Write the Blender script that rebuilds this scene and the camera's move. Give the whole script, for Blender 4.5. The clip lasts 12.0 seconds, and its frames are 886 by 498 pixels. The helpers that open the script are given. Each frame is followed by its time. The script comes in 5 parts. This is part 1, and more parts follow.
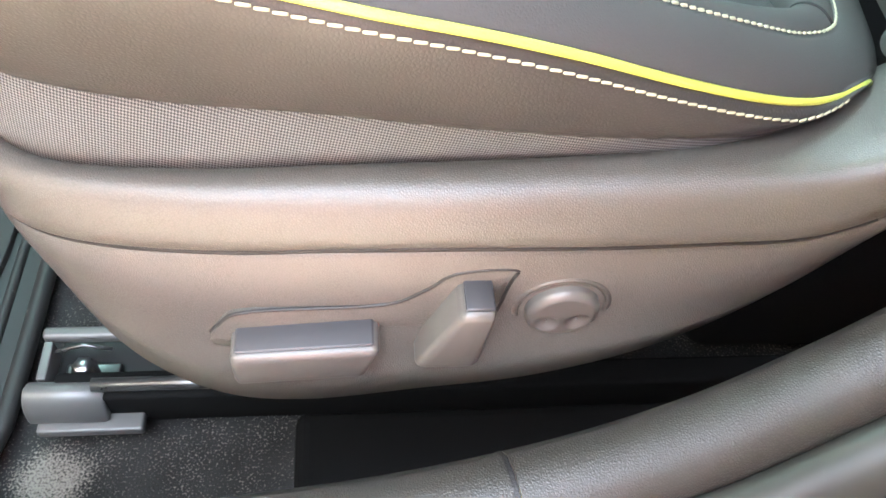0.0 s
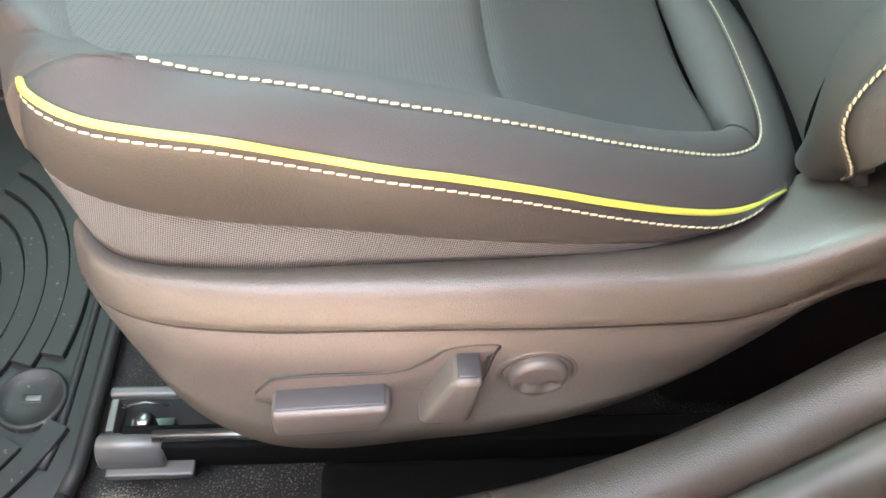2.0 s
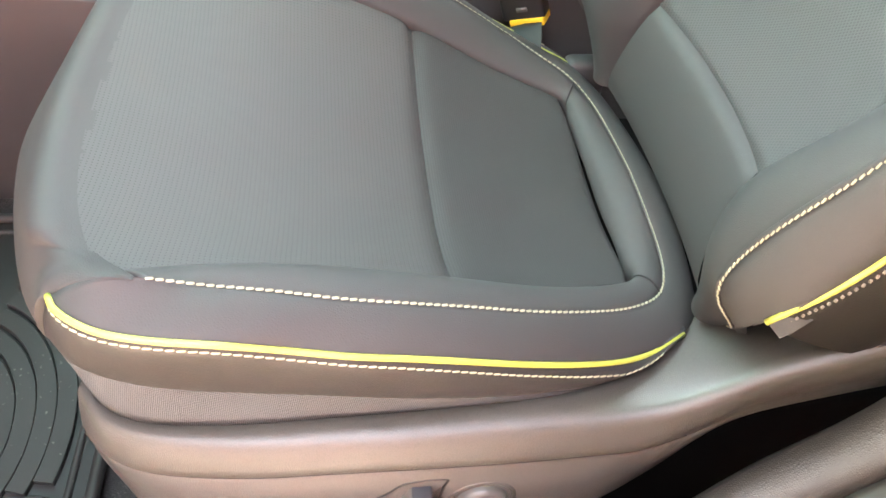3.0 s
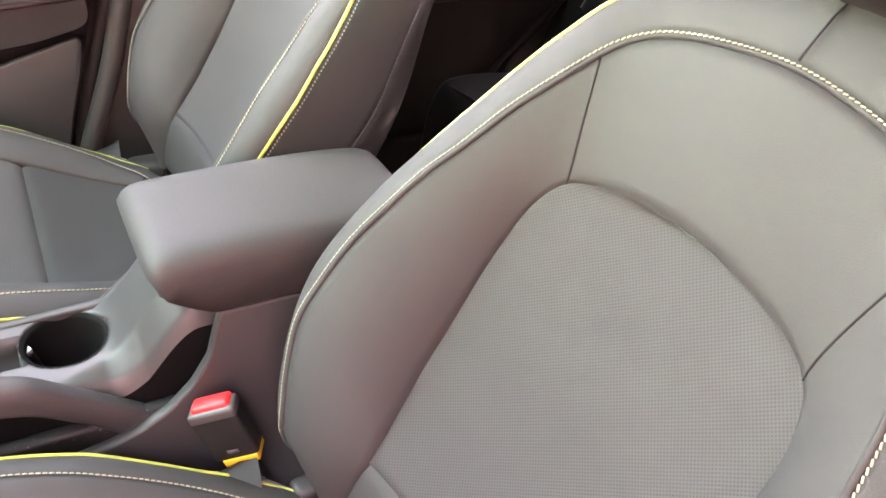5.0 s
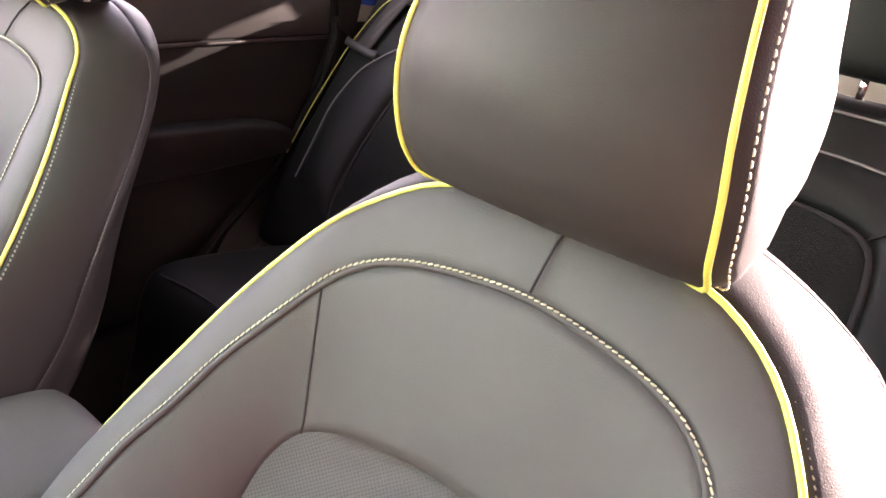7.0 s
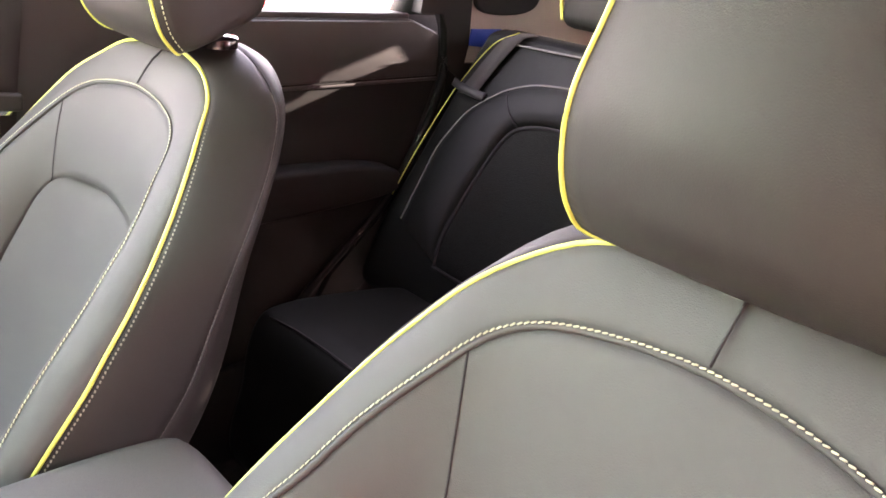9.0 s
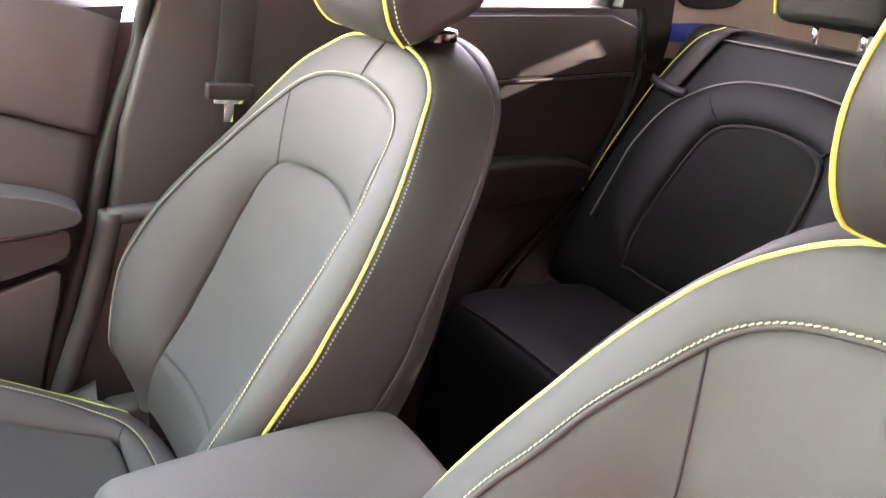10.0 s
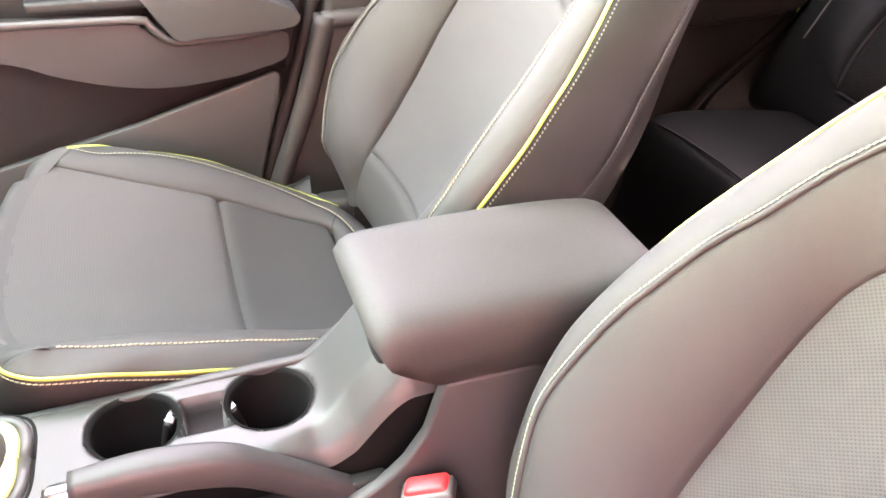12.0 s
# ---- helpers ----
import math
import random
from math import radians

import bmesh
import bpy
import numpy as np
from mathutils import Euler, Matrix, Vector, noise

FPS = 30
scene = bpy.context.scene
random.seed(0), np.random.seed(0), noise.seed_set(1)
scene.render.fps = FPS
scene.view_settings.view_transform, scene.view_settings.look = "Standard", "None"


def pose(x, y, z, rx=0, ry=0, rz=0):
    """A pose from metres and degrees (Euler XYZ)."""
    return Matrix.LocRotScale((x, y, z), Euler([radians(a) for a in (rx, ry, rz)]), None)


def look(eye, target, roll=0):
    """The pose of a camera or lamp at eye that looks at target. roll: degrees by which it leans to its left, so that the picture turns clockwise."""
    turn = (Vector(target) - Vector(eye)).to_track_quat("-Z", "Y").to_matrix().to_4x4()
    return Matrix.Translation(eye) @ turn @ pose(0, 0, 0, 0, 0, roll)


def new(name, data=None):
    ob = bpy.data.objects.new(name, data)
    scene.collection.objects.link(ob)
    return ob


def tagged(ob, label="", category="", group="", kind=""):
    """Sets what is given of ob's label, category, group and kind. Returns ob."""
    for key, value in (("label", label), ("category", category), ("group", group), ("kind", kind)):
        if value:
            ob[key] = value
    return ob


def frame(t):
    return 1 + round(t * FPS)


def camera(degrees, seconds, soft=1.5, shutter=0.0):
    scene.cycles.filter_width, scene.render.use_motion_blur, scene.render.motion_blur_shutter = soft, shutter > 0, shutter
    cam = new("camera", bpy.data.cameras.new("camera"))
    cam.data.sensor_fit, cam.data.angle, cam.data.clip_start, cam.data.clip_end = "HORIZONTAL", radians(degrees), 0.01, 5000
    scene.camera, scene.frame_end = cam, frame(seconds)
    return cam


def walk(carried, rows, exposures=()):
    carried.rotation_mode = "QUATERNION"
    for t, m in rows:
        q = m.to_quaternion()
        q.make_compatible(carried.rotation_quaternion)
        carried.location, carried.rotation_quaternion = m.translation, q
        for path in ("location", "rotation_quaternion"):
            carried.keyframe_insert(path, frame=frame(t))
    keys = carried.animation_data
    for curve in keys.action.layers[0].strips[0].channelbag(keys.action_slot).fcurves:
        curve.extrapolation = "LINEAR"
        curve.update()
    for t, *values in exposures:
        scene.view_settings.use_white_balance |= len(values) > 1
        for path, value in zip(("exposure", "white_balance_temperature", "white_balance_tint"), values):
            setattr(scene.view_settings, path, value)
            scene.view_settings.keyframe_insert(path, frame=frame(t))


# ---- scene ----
LENS = 58.53
cam = camera(LENS, 12.0, soft=1.6)
PATH = [
    (0, (-0.0766, -0.1878, 0.5274), (0.0455, 0.3900, -0.2795), 9.20),
    (0.5, (-0.0765, -0.1910, 0.5321), (0.0434, 0.3890, -0.2737), 8.96),
    (1, (-0.0787, -0.1933, 0.5346), (0.0354, 0.3927, -0.2676), 8.40),
    (1.5, (-0.0797, -0.2052, 0.5610), (0.0231, 0.3986, -0.2295), 7.35),
    (2, (-0.0730, -0.2324, 0.6179), (0.0198, 0.3982, -0.1526), 6.24),
    (2.5, (-0.0741, -0.2484, 0.6597), (0.0237, 0.4097, -0.0869), 6.28),
    (2.7, (-0.0738, -0.2504, 0.6805), (0.0338, 0.4216, -0.0523), 6.62),
    (4.3, (-0.0388, -0.0990, 0.9179), (0.2959, 0.5605, 0.2448), 6.04),
    (4.5, (-0.0210, -0.0767, 0.9151), (0.3295, 0.6069, 0.2750), 5.10),
    (5, (0.0144, -0.0396, 0.9515), (0.4497, 0.6532, 0.3766), 6.22),
    (5.5, (0.0446, -0.0272, 0.9604), (0.5813, 0.6460, 0.4517), 7.68),
    (6, (0.0597, 0.0088, 0.9810), (0.7225, 0.6016, 0.5235), 7.90),
    (6.5, (0.0637, 0.0289, 0.9915), (0.7781, 0.5914, 0.5752), 8.44),
    (6.7, (0.0745, 0.0355, 0.9876), (0.7974, 0.5959, 0.5833), 8.78),
    (8.3, (0.0959, 0.0839, 0.9783), (0.8070, 0.6781, 0.6025), 7.59),
    (8.5, (0.0919, 0.0913, 0.9769), (0.7955, 0.6962, 0.6040), 7.55),
    (9, (0.0800, 0.1032, 0.9793), (0.7405, 0.7573, 0.6106), 6.79),
    (9.5, (0.0501, 0.1186, 0.9782), (0.6379, 0.8369, 0.6058), 5.93),
    (10, (0.0343, 0.1266, 0.9704), (0.5339, 0.8999, 0.5801), 5.01),
    (10.5, (0.0167, 0.1308, 0.9503), (0.4338, 0.9307, 0.5188), 4.49),
    (11, (-0.0070, 0.1354, 0.9351), (0.3493, 0.9342, 0.4503), 3.61),
    (11.5, (-0.0202, 0.1181, 0.9193), (0.2936, 0.9080, 0.3925), 2.60),
    (12, (-0.0330, 0.0957, 0.9172), (0.2577, 0.8726, 0.3588), 2.16),
]
EXPOSURES = [
    (0.0, 6.53, 5950, 5), (1.0, 6.51, 6000, 6), (1.5, 6.37, 6250, 6), (2.0, 6.25, 6350, 9), (2.7, 6.27, 6450, 12), (4.3, 6.32, 6900, 35), (5.5, 6.24, 6950, 41),
    (6.5, 5.67, 6850, 46), (8.5, 5.85, 6800, 43), (9.5, 6.02, 6800, 41), (10.5, 6.28, 6900, 41), (11.0, 6.69, 7100, 42), (12.0, 6.97, 7200, 43)]
walk(cam, [(t, look(eye, target, roll)) for t, eye, target, roll in PATH], EXPOSURES)

# ---- light: low sun from behind the car's left rear corner, open sky all round ----
SUN_WAY = Vector((-0.78, 0.37, -0.258)).normalized()
world = bpy.data.worlds.new("world")
scene.world = world
world.use_nodes = True
wn = world.node_tree.nodes
sky = wn.new("ShaderNodeTexSky")
sky.sky_type = "NISHITA"
sky.sun_disc = False
sky.sun_elevation = math.asin(-SUN_WAY.z)
sky.sun_rotation = math.atan2(-SUN_WAY.x, -SUN_WAY.y)
sky.dust_density = 1.0
wn["Background"].inputs["Strength"].default_value = 0.15
haze = wn.new("ShaderNodeHueSaturation")  # a hazy, nearly white sky
haze.inputs["Saturation"].default_value = 0.30
world.node_tree.links.new(sky.outputs[0], haze.inputs["Color"])
world.node_tree.links.new(haze.outputs[0], wn["Background"].inputs["Color"])
sun_data = bpy.data.lights.new("sun", "SUN")
sun_data.energy = 2.5
sun_data.angle = radians(0.6)
sun_data.color = (1.0, 0.89, 0.72)
sun = new("sun", sun_data)
sun.matrix_world = look(Vector((0, 0, 5)), Vector((0, 0, 5)) + SUN_WAY)


# ---- materials ----
def material(name, color, rough=0.5, metal=0.0, grain=0.0, grain_size=400.0, grain_kind="voronoi", mottle=0.12,
             mottle_size=6.0, spec=0.5, coat=0.0, rough_var=0.08):
    """A surface with fine relief (cells per metre) and slow mottling of tone and gloss."""
    m = bpy.data.materials.new(name)
    m.use_nodes = True
    nt = m.node_tree
    b = nt.nodes["Principled BSDF"]
    b.inputs["Metallic"].default_value = metal
    b.inputs["Specular IOR Level"].default_value = spec
    b.inputs["Coat Weight"].default_value = coat
    pos = nt.nodes.new("ShaderNodeTexCoord")
    slow = nt.nodes.new("ShaderNodeTexNoise")
    slow.inputs["Scale"].default_value = mottle_size
    slow.inputs["Detail"].default_value = 5.0
    nt.links.new(pos.outputs["Object"], slow.inputs["Vector"])
    mix = nt.nodes.new("ShaderNodeMix")
    mix.data_type = "RGBA"
    lo, hi = [c * (1 - mottle) for c in color], [c * (1 + mottle) for c in color]
    mix.inputs["A"].default_value = (*lo, 1)
    mix.inputs["B"].default_value = (*hi, 1)
    nt.links.new(slow.outputs["Fac"], mix.inputs["Factor"])
    nt.links.new(mix.outputs["Result"], b.inputs["Base Color"])
    rr = nt.nodes.new("ShaderNodeMapRange")
    rr.inputs["To Min"].default_value = max(0.02, rough - rough_var)
    rr.inputs["To Max"].default_value = min(1.0, rough + rough_var)
    nt.links.new(slow.outputs["Fac"], rr.inputs["Value"])
    nt.links.new(rr.outputs["Result"], b.inputs["Roughness"])
    if grain > 0:
        if grain_kind == "voronoi":
            tex = nt.nodes.new("ShaderNodeTexVoronoi")
            tex.feature = "DISTANCE_TO_EDGE"
            out = tex.outputs["Distance"]
        elif grain_kind == "wave":
            tex = nt.nodes.new("ShaderNodeTexWave")
            tex.inputs["Distortion"].default_value = 0.6
            out = tex.outputs["Fac"]
        else:
            tex = nt.nodes.new("ShaderNodeTexNoise")
            tex.inputs["Detail"].default_value = 3.0
            out = tex.outputs["Fac"]
        tex.inputs["Scale"].default_value = grain_size
        nt.links.new(pos.outputs["Object"], tex.inputs["Vector"])
        bump = nt.nodes.new("ShaderNodeBump")
        bump.inputs["Strength"].default_value = min(1.0, grain)
        bump.inputs["Distance"].default_value = 0.45 / grain_size
        nt.links.new(out, bump.inputs["Height"])
        if grain_kind == "voronoi" and grain >= 0.3:
            seam = nt.nodes.new("ShaderNodeMapRange")  # darker along the creases of the grain
            seam.inputs["From Max"].default_value = 0.14
            seam.inputs["To Min"].default_value = 1.0 - 0.5 * min(1.0, grain)
            seam.inputs["To Max"].default_value = 1.06
            nt.links.new(out, seam.inputs["Value"])
            shade = nt.nodes.new("ShaderNodeMix")
            shade.data_type = "RGBA"
            shade.blend_type = "MULTIPLY"
            shade.inputs["Factor"].default_value = 1.0
            nt.links.new(mix.outputs["Result"], shade.inputs["A"])
            nt.links.new(seam.outputs["Result"], shade.inputs["B"])
            nt.links.new(shade.outputs["Result"], b.inputs["Base Color"])
        nt.links.new(bump.outputs["Normal"], b.inputs["Normal"])
    return m


def patterned(name, color, dark, axes, pitch, depth, rough=0.8, sharp=0.35, spec=0.3, mottle=0.12):
    """Cloth or perforated leather: a fine lattice along two directions, as relief and as tone."""
    m = material(name, color, rough, mottle=mottle, spec=spec)
    nt = m.node_tree
    b = nt.nodes["Principled BSDF"]
    pos = next(n for n in nt.nodes if n.bl_idname == "ShaderNodeTexCoord")
    waves = []
    for axis in axes:
        dot = nt.nodes.new("ShaderNodeVectorMath")
        dot.operation = "DOT_PRODUCT"
        dot.inputs[1].default_value = Vector(axis).normalized() * (2 * math.pi / pitch)
        nt.links.new(pos.outputs["Object"], dot.inputs[0])
        sine = nt.nodes.new("ShaderNodeMath")
        sine.operation = "SINE"
        nt.links.new(dot.outputs["Value"], sine.inputs[0])
        waves.append(sine.outputs[0])
    out = waves[0]
    if len(waves) > 1:
        prod = nt.nodes.new("ShaderNodeMath")
        prod.operation = "MULTIPLY"
        nt.links.new(waves[0], prod.inputs[0])
        nt.links.new(waves[1], prod.inputs[1])
        out = prod.outputs[0]
    ramp = nt.nodes.new("ShaderNodeMapRange")
    ramp.inputs["From Min"].default_value = sharp
    ramp.inputs["From Max"].default_value = sharp + 0.35
    nt.links.new(out, ramp.inputs["Value"])
    mix = nt.nodes.new("ShaderNodeMix")
    mix.data_type = "RGBA"
    mix.inputs["B"].default_value = (*dark, 1)
    old = b.inputs["Base Color"].links[0].from_socket
    nt.links.new(old, mix.inputs["A"])
    nt.links.new(ramp.outputs["Result"], mix.inputs["Factor"])
    nt.links.new(mix.outputs["Result"], b.inputs["Base Color"])
    bump = nt.nodes.new("ShaderNodeBump")
    bump.invert = True
    bump.inputs["Strength"].default_value = depth
    bump.inputs["Distance"].default_value = pitch * 0.25
    nt.links.new(ramp.outputs["Result"], bump.inputs["Height"])
    nt.links.new(bump.outputs["Normal"], b.inputs["Normal"])
    return m


leather = material("leather", (0.053, 0.053, 0.052), 0.64, grain=0.26, grain_size=620, mottle=0.10, spec=0.26)
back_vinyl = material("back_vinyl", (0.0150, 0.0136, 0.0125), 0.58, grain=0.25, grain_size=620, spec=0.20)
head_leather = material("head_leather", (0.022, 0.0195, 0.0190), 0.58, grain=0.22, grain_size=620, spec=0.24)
leather_side = material("leather_side", (0.033, 0.032, 0.0315), 0.50, grain=0.30, grain_size=560, spec=0.35)
perforated = patterned("perforated_leather", (0.060, 0.060, 0.058), (0.010, 0.010, 0.010), [(1, 1, 0), (1, -1, 0)], 0.0044, 0.35, 0.60, 0.62, 0.30)
fabric = patterned("stretch_fabric", (0.130, 0.140, 0.142), (0.030, 0.032, 0.033), [(1, 0, 0.55), (1, 0, -1.3)], 0.0019, 1.0, 0.9, -0.1, 0.2)
plastic = material("grained_plastic", (0.068, 0.0645, 0.0565), 0.38, grain=0.45, grain_size=780, spec=0.55, mottle=0.08)
sill_plastic = material("sill_plastic", (0.0265, 0.0258, 0.0222), 0.44, grain=0.5, grain_size=640, mottle=0.15, spec=0.6)
plastic_soft = material("soft_plastic", (0.042, 0.041, 0.041), 0.5, grain=0.25, grain_size=700, mottle=0.08)
plastic_smooth = material("smooth_plastic", (0.075, 0.072, 0.066), 0.38, grain=0.1, grain_size=900, mottle=0.06)
plastic_cap = material("cap_plastic", (0.030, 0.031, 0.034), 0.5, mottle=0.06)
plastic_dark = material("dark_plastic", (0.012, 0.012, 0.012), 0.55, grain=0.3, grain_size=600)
# rear trim, base colour lowered to carry the shade in the back
rear_trim_shaded = material("shaded_trim", (0.0086, 0.0096, 0.0090), 0.62, grain=0.3, grain_size=500, spec=0.25)
shell_dark = material("dark_trim", (0.03, 0.029, 0.029), 0.55, grain=0.3, grain_size=500)
lime = material("lime_piping", (0.46, 0.49, 0.085), 0.38, grain=0.3, grain_size=900, mottle=0.06)
thread = material("pale_thread", (0.37, 0.37, 0.26), 0.7, mottle=0.15, mottle_size=120)
thread_tan = material("tan_thread", (0.17, 0.155, 0.125), 0.7, mottle=0.15, mottle_size=120)
thread_brown = material("brown_thread", (0.060, 0.054, 0.052), 0.7)
thread_dark = material("dark_thread", (0.012, 0.011, 0.012), 0.8)
carpet = material("carpet", (0.020, 0.0195, 0.019), 0.95, grain=1.0, grain_size=500, grain_kind="noise", mottle=0.75, mottle_size=22, spec=0.1)
speck = carpet.node_tree.nodes.new("ShaderNodeTexNoise")
speck.inputs["Scale"].default_value = 620.0
speck.inputs["Detail"].default_value = 5.0
speck_ramp = carpet.node_tree.nodes.new("ShaderNodeMapRange")
speck_ramp.inputs["From Min"].default_value = 0.56
speck_ramp.inputs["From Max"].default_value = 0.80
speck_mix = carpet.node_tree.nodes.new("ShaderNodeMix")
speck_mix.data_type = "RGBA"
speck_mix.inputs["B"].default_value = (0.17, 0.155, 0.135, 1)
carpet_out = carpet.node_tree.nodes["Principled BSDF"].inputs["Base Color"]
carpet.node_tree.links.new(carpet_out.links[0].from_socket, speck_mix.inputs["A"])
carpet.node_tree.links.new(speck_ramp.outputs["Result"], speck_mix.inputs["Factor"])
carpet.node_tree.links.new(speck_mix.outputs["Result"], carpet_out)
carpet_pos = next(n for n in carpet.node_tree.nodes if n.bl_idname == "ShaderNodeTexCoord")
carpet.node_tree.links.new(carpet_pos.outputs["Object"], speck.inputs["Vector"])
# pale sand specks in drifts, plus a sun patch painted beside the mat
drift = carpet.node_tree.nodes.new("ShaderNodeTexNoise")
drift.inputs["Scale"].default_value = 26.0
drift.inputs["Detail"].default_value = 4.0
far_off = carpet.node_tree.nodes.new("ShaderNodeVectorMath")
far_off.operation = "DISTANCE"
far_off.inputs[1].default_value = (-0.268, 0.008, 0.0)
# the painted sun patch: paler towards its centre
sun_patch = carpet.node_tree.nodes.new("ShaderNodeMapRange")
sun_patch.inputs["From Min"].default_value = 0.030
sun_patch.inputs["From Max"].default_value = 0.012
sun_patch.inputs["To Max"].default_value = 0.26
drift_and_sun = carpet.node_tree.nodes.new("ShaderNodeMath")
drift_and_sun.operation = "MULTIPLY_ADD"
drift_and_sun.inputs[1].default_value = 0.34
grains = carpet.node_tree.nodes.new("ShaderNodeMath")
grains.operation = "ADD"
base_grains = carpet.node_tree.nodes.new("ShaderNodeMath")
base_grains.operation = "ADD"
base_grains.inputs[1].default_value = -0.17
for a, b in ((carpet_pos.outputs["Object"], drift.inputs["Vector"]), (carpet_pos.outputs["Object"], far_off.inputs[0]), (far_off.outputs["Value"], sun_patch.inputs["Value"]),
             (drift.outputs["Fac"], drift_and_sun.inputs[0]), (sun_patch.outputs["Result"], drift_and_sun.inputs[2]), (speck.outputs["Fac"], base_grains.inputs[0]),
             (base_grains.outputs[0], grains.inputs[0]), (drift_and_sun.outputs[0], grains.inputs[1]), (grains.outputs[0], speck_ramp.inputs["Value"])):
    carpet.node_tree.links.new(a, b)
# near-black that puts the shade under the seats into the colour
shade_black = material("shade_black", (0.004, 0.004, 0.004), 0.9, spec=0.08)
seal_black = material("seal_black", (0.006, 0.006, 0.006), 0.6)
gloss_black = material("gloss_black", (0.010, 0.010, 0.010), 0.18, mottle=0.05)
sill_rubber = material("sill_rubber", (0.026, 0.026, 0.022), 0.42, spec=0.5, mottle=0.12, mottle_size=25)
rubber = material("rubber", (0.013, 0.0125, 0.012), 0.55, spec=0.4, grain=0.2, grain_size=500, mottle=0.2, mottle_size=25)
def dusted(m, tone, size, low, high):
    """Sparse pale specks of dust over a material."""
    nt = m.node_tree
    base = nt.nodes["Principled BSDF"].inputs["Base Color"]
    spots = nt.nodes.new("ShaderNodeTexNoise")
    spots.inputs["Scale"].default_value = size
    spots.inputs["Detail"].default_value = 3.0
    nt.links.new(next(n for n in nt.nodes if n.bl_idname == "ShaderNodeTexCoord").outputs["Object"], spots.inputs["Vector"])
    ramp = nt.nodes.new("ShaderNodeMapRange")
    ramp.inputs["From Min"].default_value = low
    ramp.inputs["From Max"].default_value = high
    nt.links.new(spots.outputs["Fac"], ramp.inputs["Value"])
    mix = nt.nodes.new("ShaderNodeMix")
    mix.data_type = "RGBA"
    mix.inputs["B"].default_value = (*tone, 1)
    nt.links.new(base.links[0].from_socket, mix.inputs["A"])
    nt.links.new(ramp.outputs["Result"], mix.inputs["Factor"])
    nt.links.new(mix.outputs["Result"], base)
    return m


dusted(rubber, (0.10, 0.092, 0.080), 170.0, 0.66, 0.76)
steel = material("steel", (0.34, 0.34, 0.35), 0.3, metal=1.0, mottle=0.1, mottle_size=40)
steel_grey = material("grey_painted_steel", (0.10, 0.098, 0.095), 0.42, metal=0.3, mottle=0.1, mottle_size=30)
chrome = material("chrome", (0.8, 0.8, 0.8), 0.08, metal=1.0, mottle=0.02)
red = material("red_button", (0.75, 0.03, 0.03), 0.35, mottle=0.05)
yellow_tag = material("yellow_tag", (0.75, 0.50, 0.02), 0.6)
webbing = material("webbing", (0.020, 0.018, 0.018), 0.75, grain=0.6, grain_size=700, grain_kind="wave")
paint_lime = material("lime_paint", (0.55, 0.58, 0.03), 0.25, coat=1.0, mottle=0.03)
headliner = material("headliner", (0.50, 0.48, 0.45), 0.9, grain=0.4, grain_size=600, grain_kind="noise")
beige = material("pale_trim", (0.42, 0.39, 0.35), 0.6, grain=0.3, grain_size=500)
blue = material("blue_paper", (0.02, 0.08, 0.55), 0.6)
paving = material("paving", (0.44, 0.36, 0.25), 0.9, grain=0.5, grain_size=60, grain_kind="noise", mottle=0.3, mottle_size=3)
paint_red = material("red_paint", (0.6, 0.02, 0.02), 0.25, coat=1.0, mottle=0.03)
paint_white = material("white_paint", (0.75, 0.75, 0.75), 0.3, coat=1.0, mottle=0.03)
# tones of the added outside walls, chosen for the light they throw
bounce_pale = material("bounce_pale", (0.78, 0.82, 0.79), 0.9, mottle=0.15, mottle_size=1.5)
brick_red = material("brick_red_wall", (0.46, 0.275, 0.235), 0.9, grain=0.4, grain_size=40, mottle=0.2, mottle_size=2)


def tinted_pane(name, tint):
    """Smoked glass: lets a share of the light through, with a faint mirror gloss."""
    m = bpy.data.materials.new(name)
    m.use_nodes = True
    nt = m.node_tree
    nt.nodes.remove(nt.nodes["Principled BSDF"])
    clear = nt.nodes.new("ShaderNodeBsdfTransparent")
    clear.inputs["Color"].default_value = (*tint, 1)
    gloss = nt.nodes.new("ShaderNodeBsdfGlossy")
    gloss.inputs["Roughness"].default_value = 0.02
    mix = nt.nodes.new("ShaderNodeMixShader")
    mix.inputs[0].default_value = 0.05
    nt.links.new(clear.outputs[0], mix.inputs[1])
    nt.links.new(gloss.outputs[0], mix.inputs[2])
    nt.links.new(mix.outputs[0], nt.nodes["Material Output"].inputs["Surface"])
    return m


smoked = tinted_pane("smoked_glass", (0.36, 0.37, 0.36))
green_glass = tinted_pane("green_tinted_glass", (0.75, 0.925, 0.82))
side_glass = tinted_pane("side_glass", (0.90, 0.91, 0.89))

# ---- mesh helpers ----
YC = 0.26  # the driver seat's middle plane


def part(name, bm, mat, parent=None, label="", smooth=True):
    bmesh.ops.recalc_face_normals(bm, faces=bm.faces)
    me = bpy.data.meshes.new(name)
    for f in bm.faces:
        f.smooth = smooth
    bm.to_mesh(me)
    bm.free()
    me.materials.append(mat)
    ob = new(name, me)
    if parent is not None:
        ob.parent = parent
        chain = parent
        base = Matrix()
        while chain is not None:
            base = Matrix.Translation(chain.location) @ base
            chain = chain.parent
        ob.matrix_parent_inverse = base.inverted() if parent.type == "EMPTY" else Matrix()
    if label:
        tagged(ob, label)
    return ob


def thing(name, at, label, category, group="", kind=""):
    ob = new(name)
    ob.empty_display_size = 0.05
    ob.location = at
    return tagged(ob, label, category, group, kind)


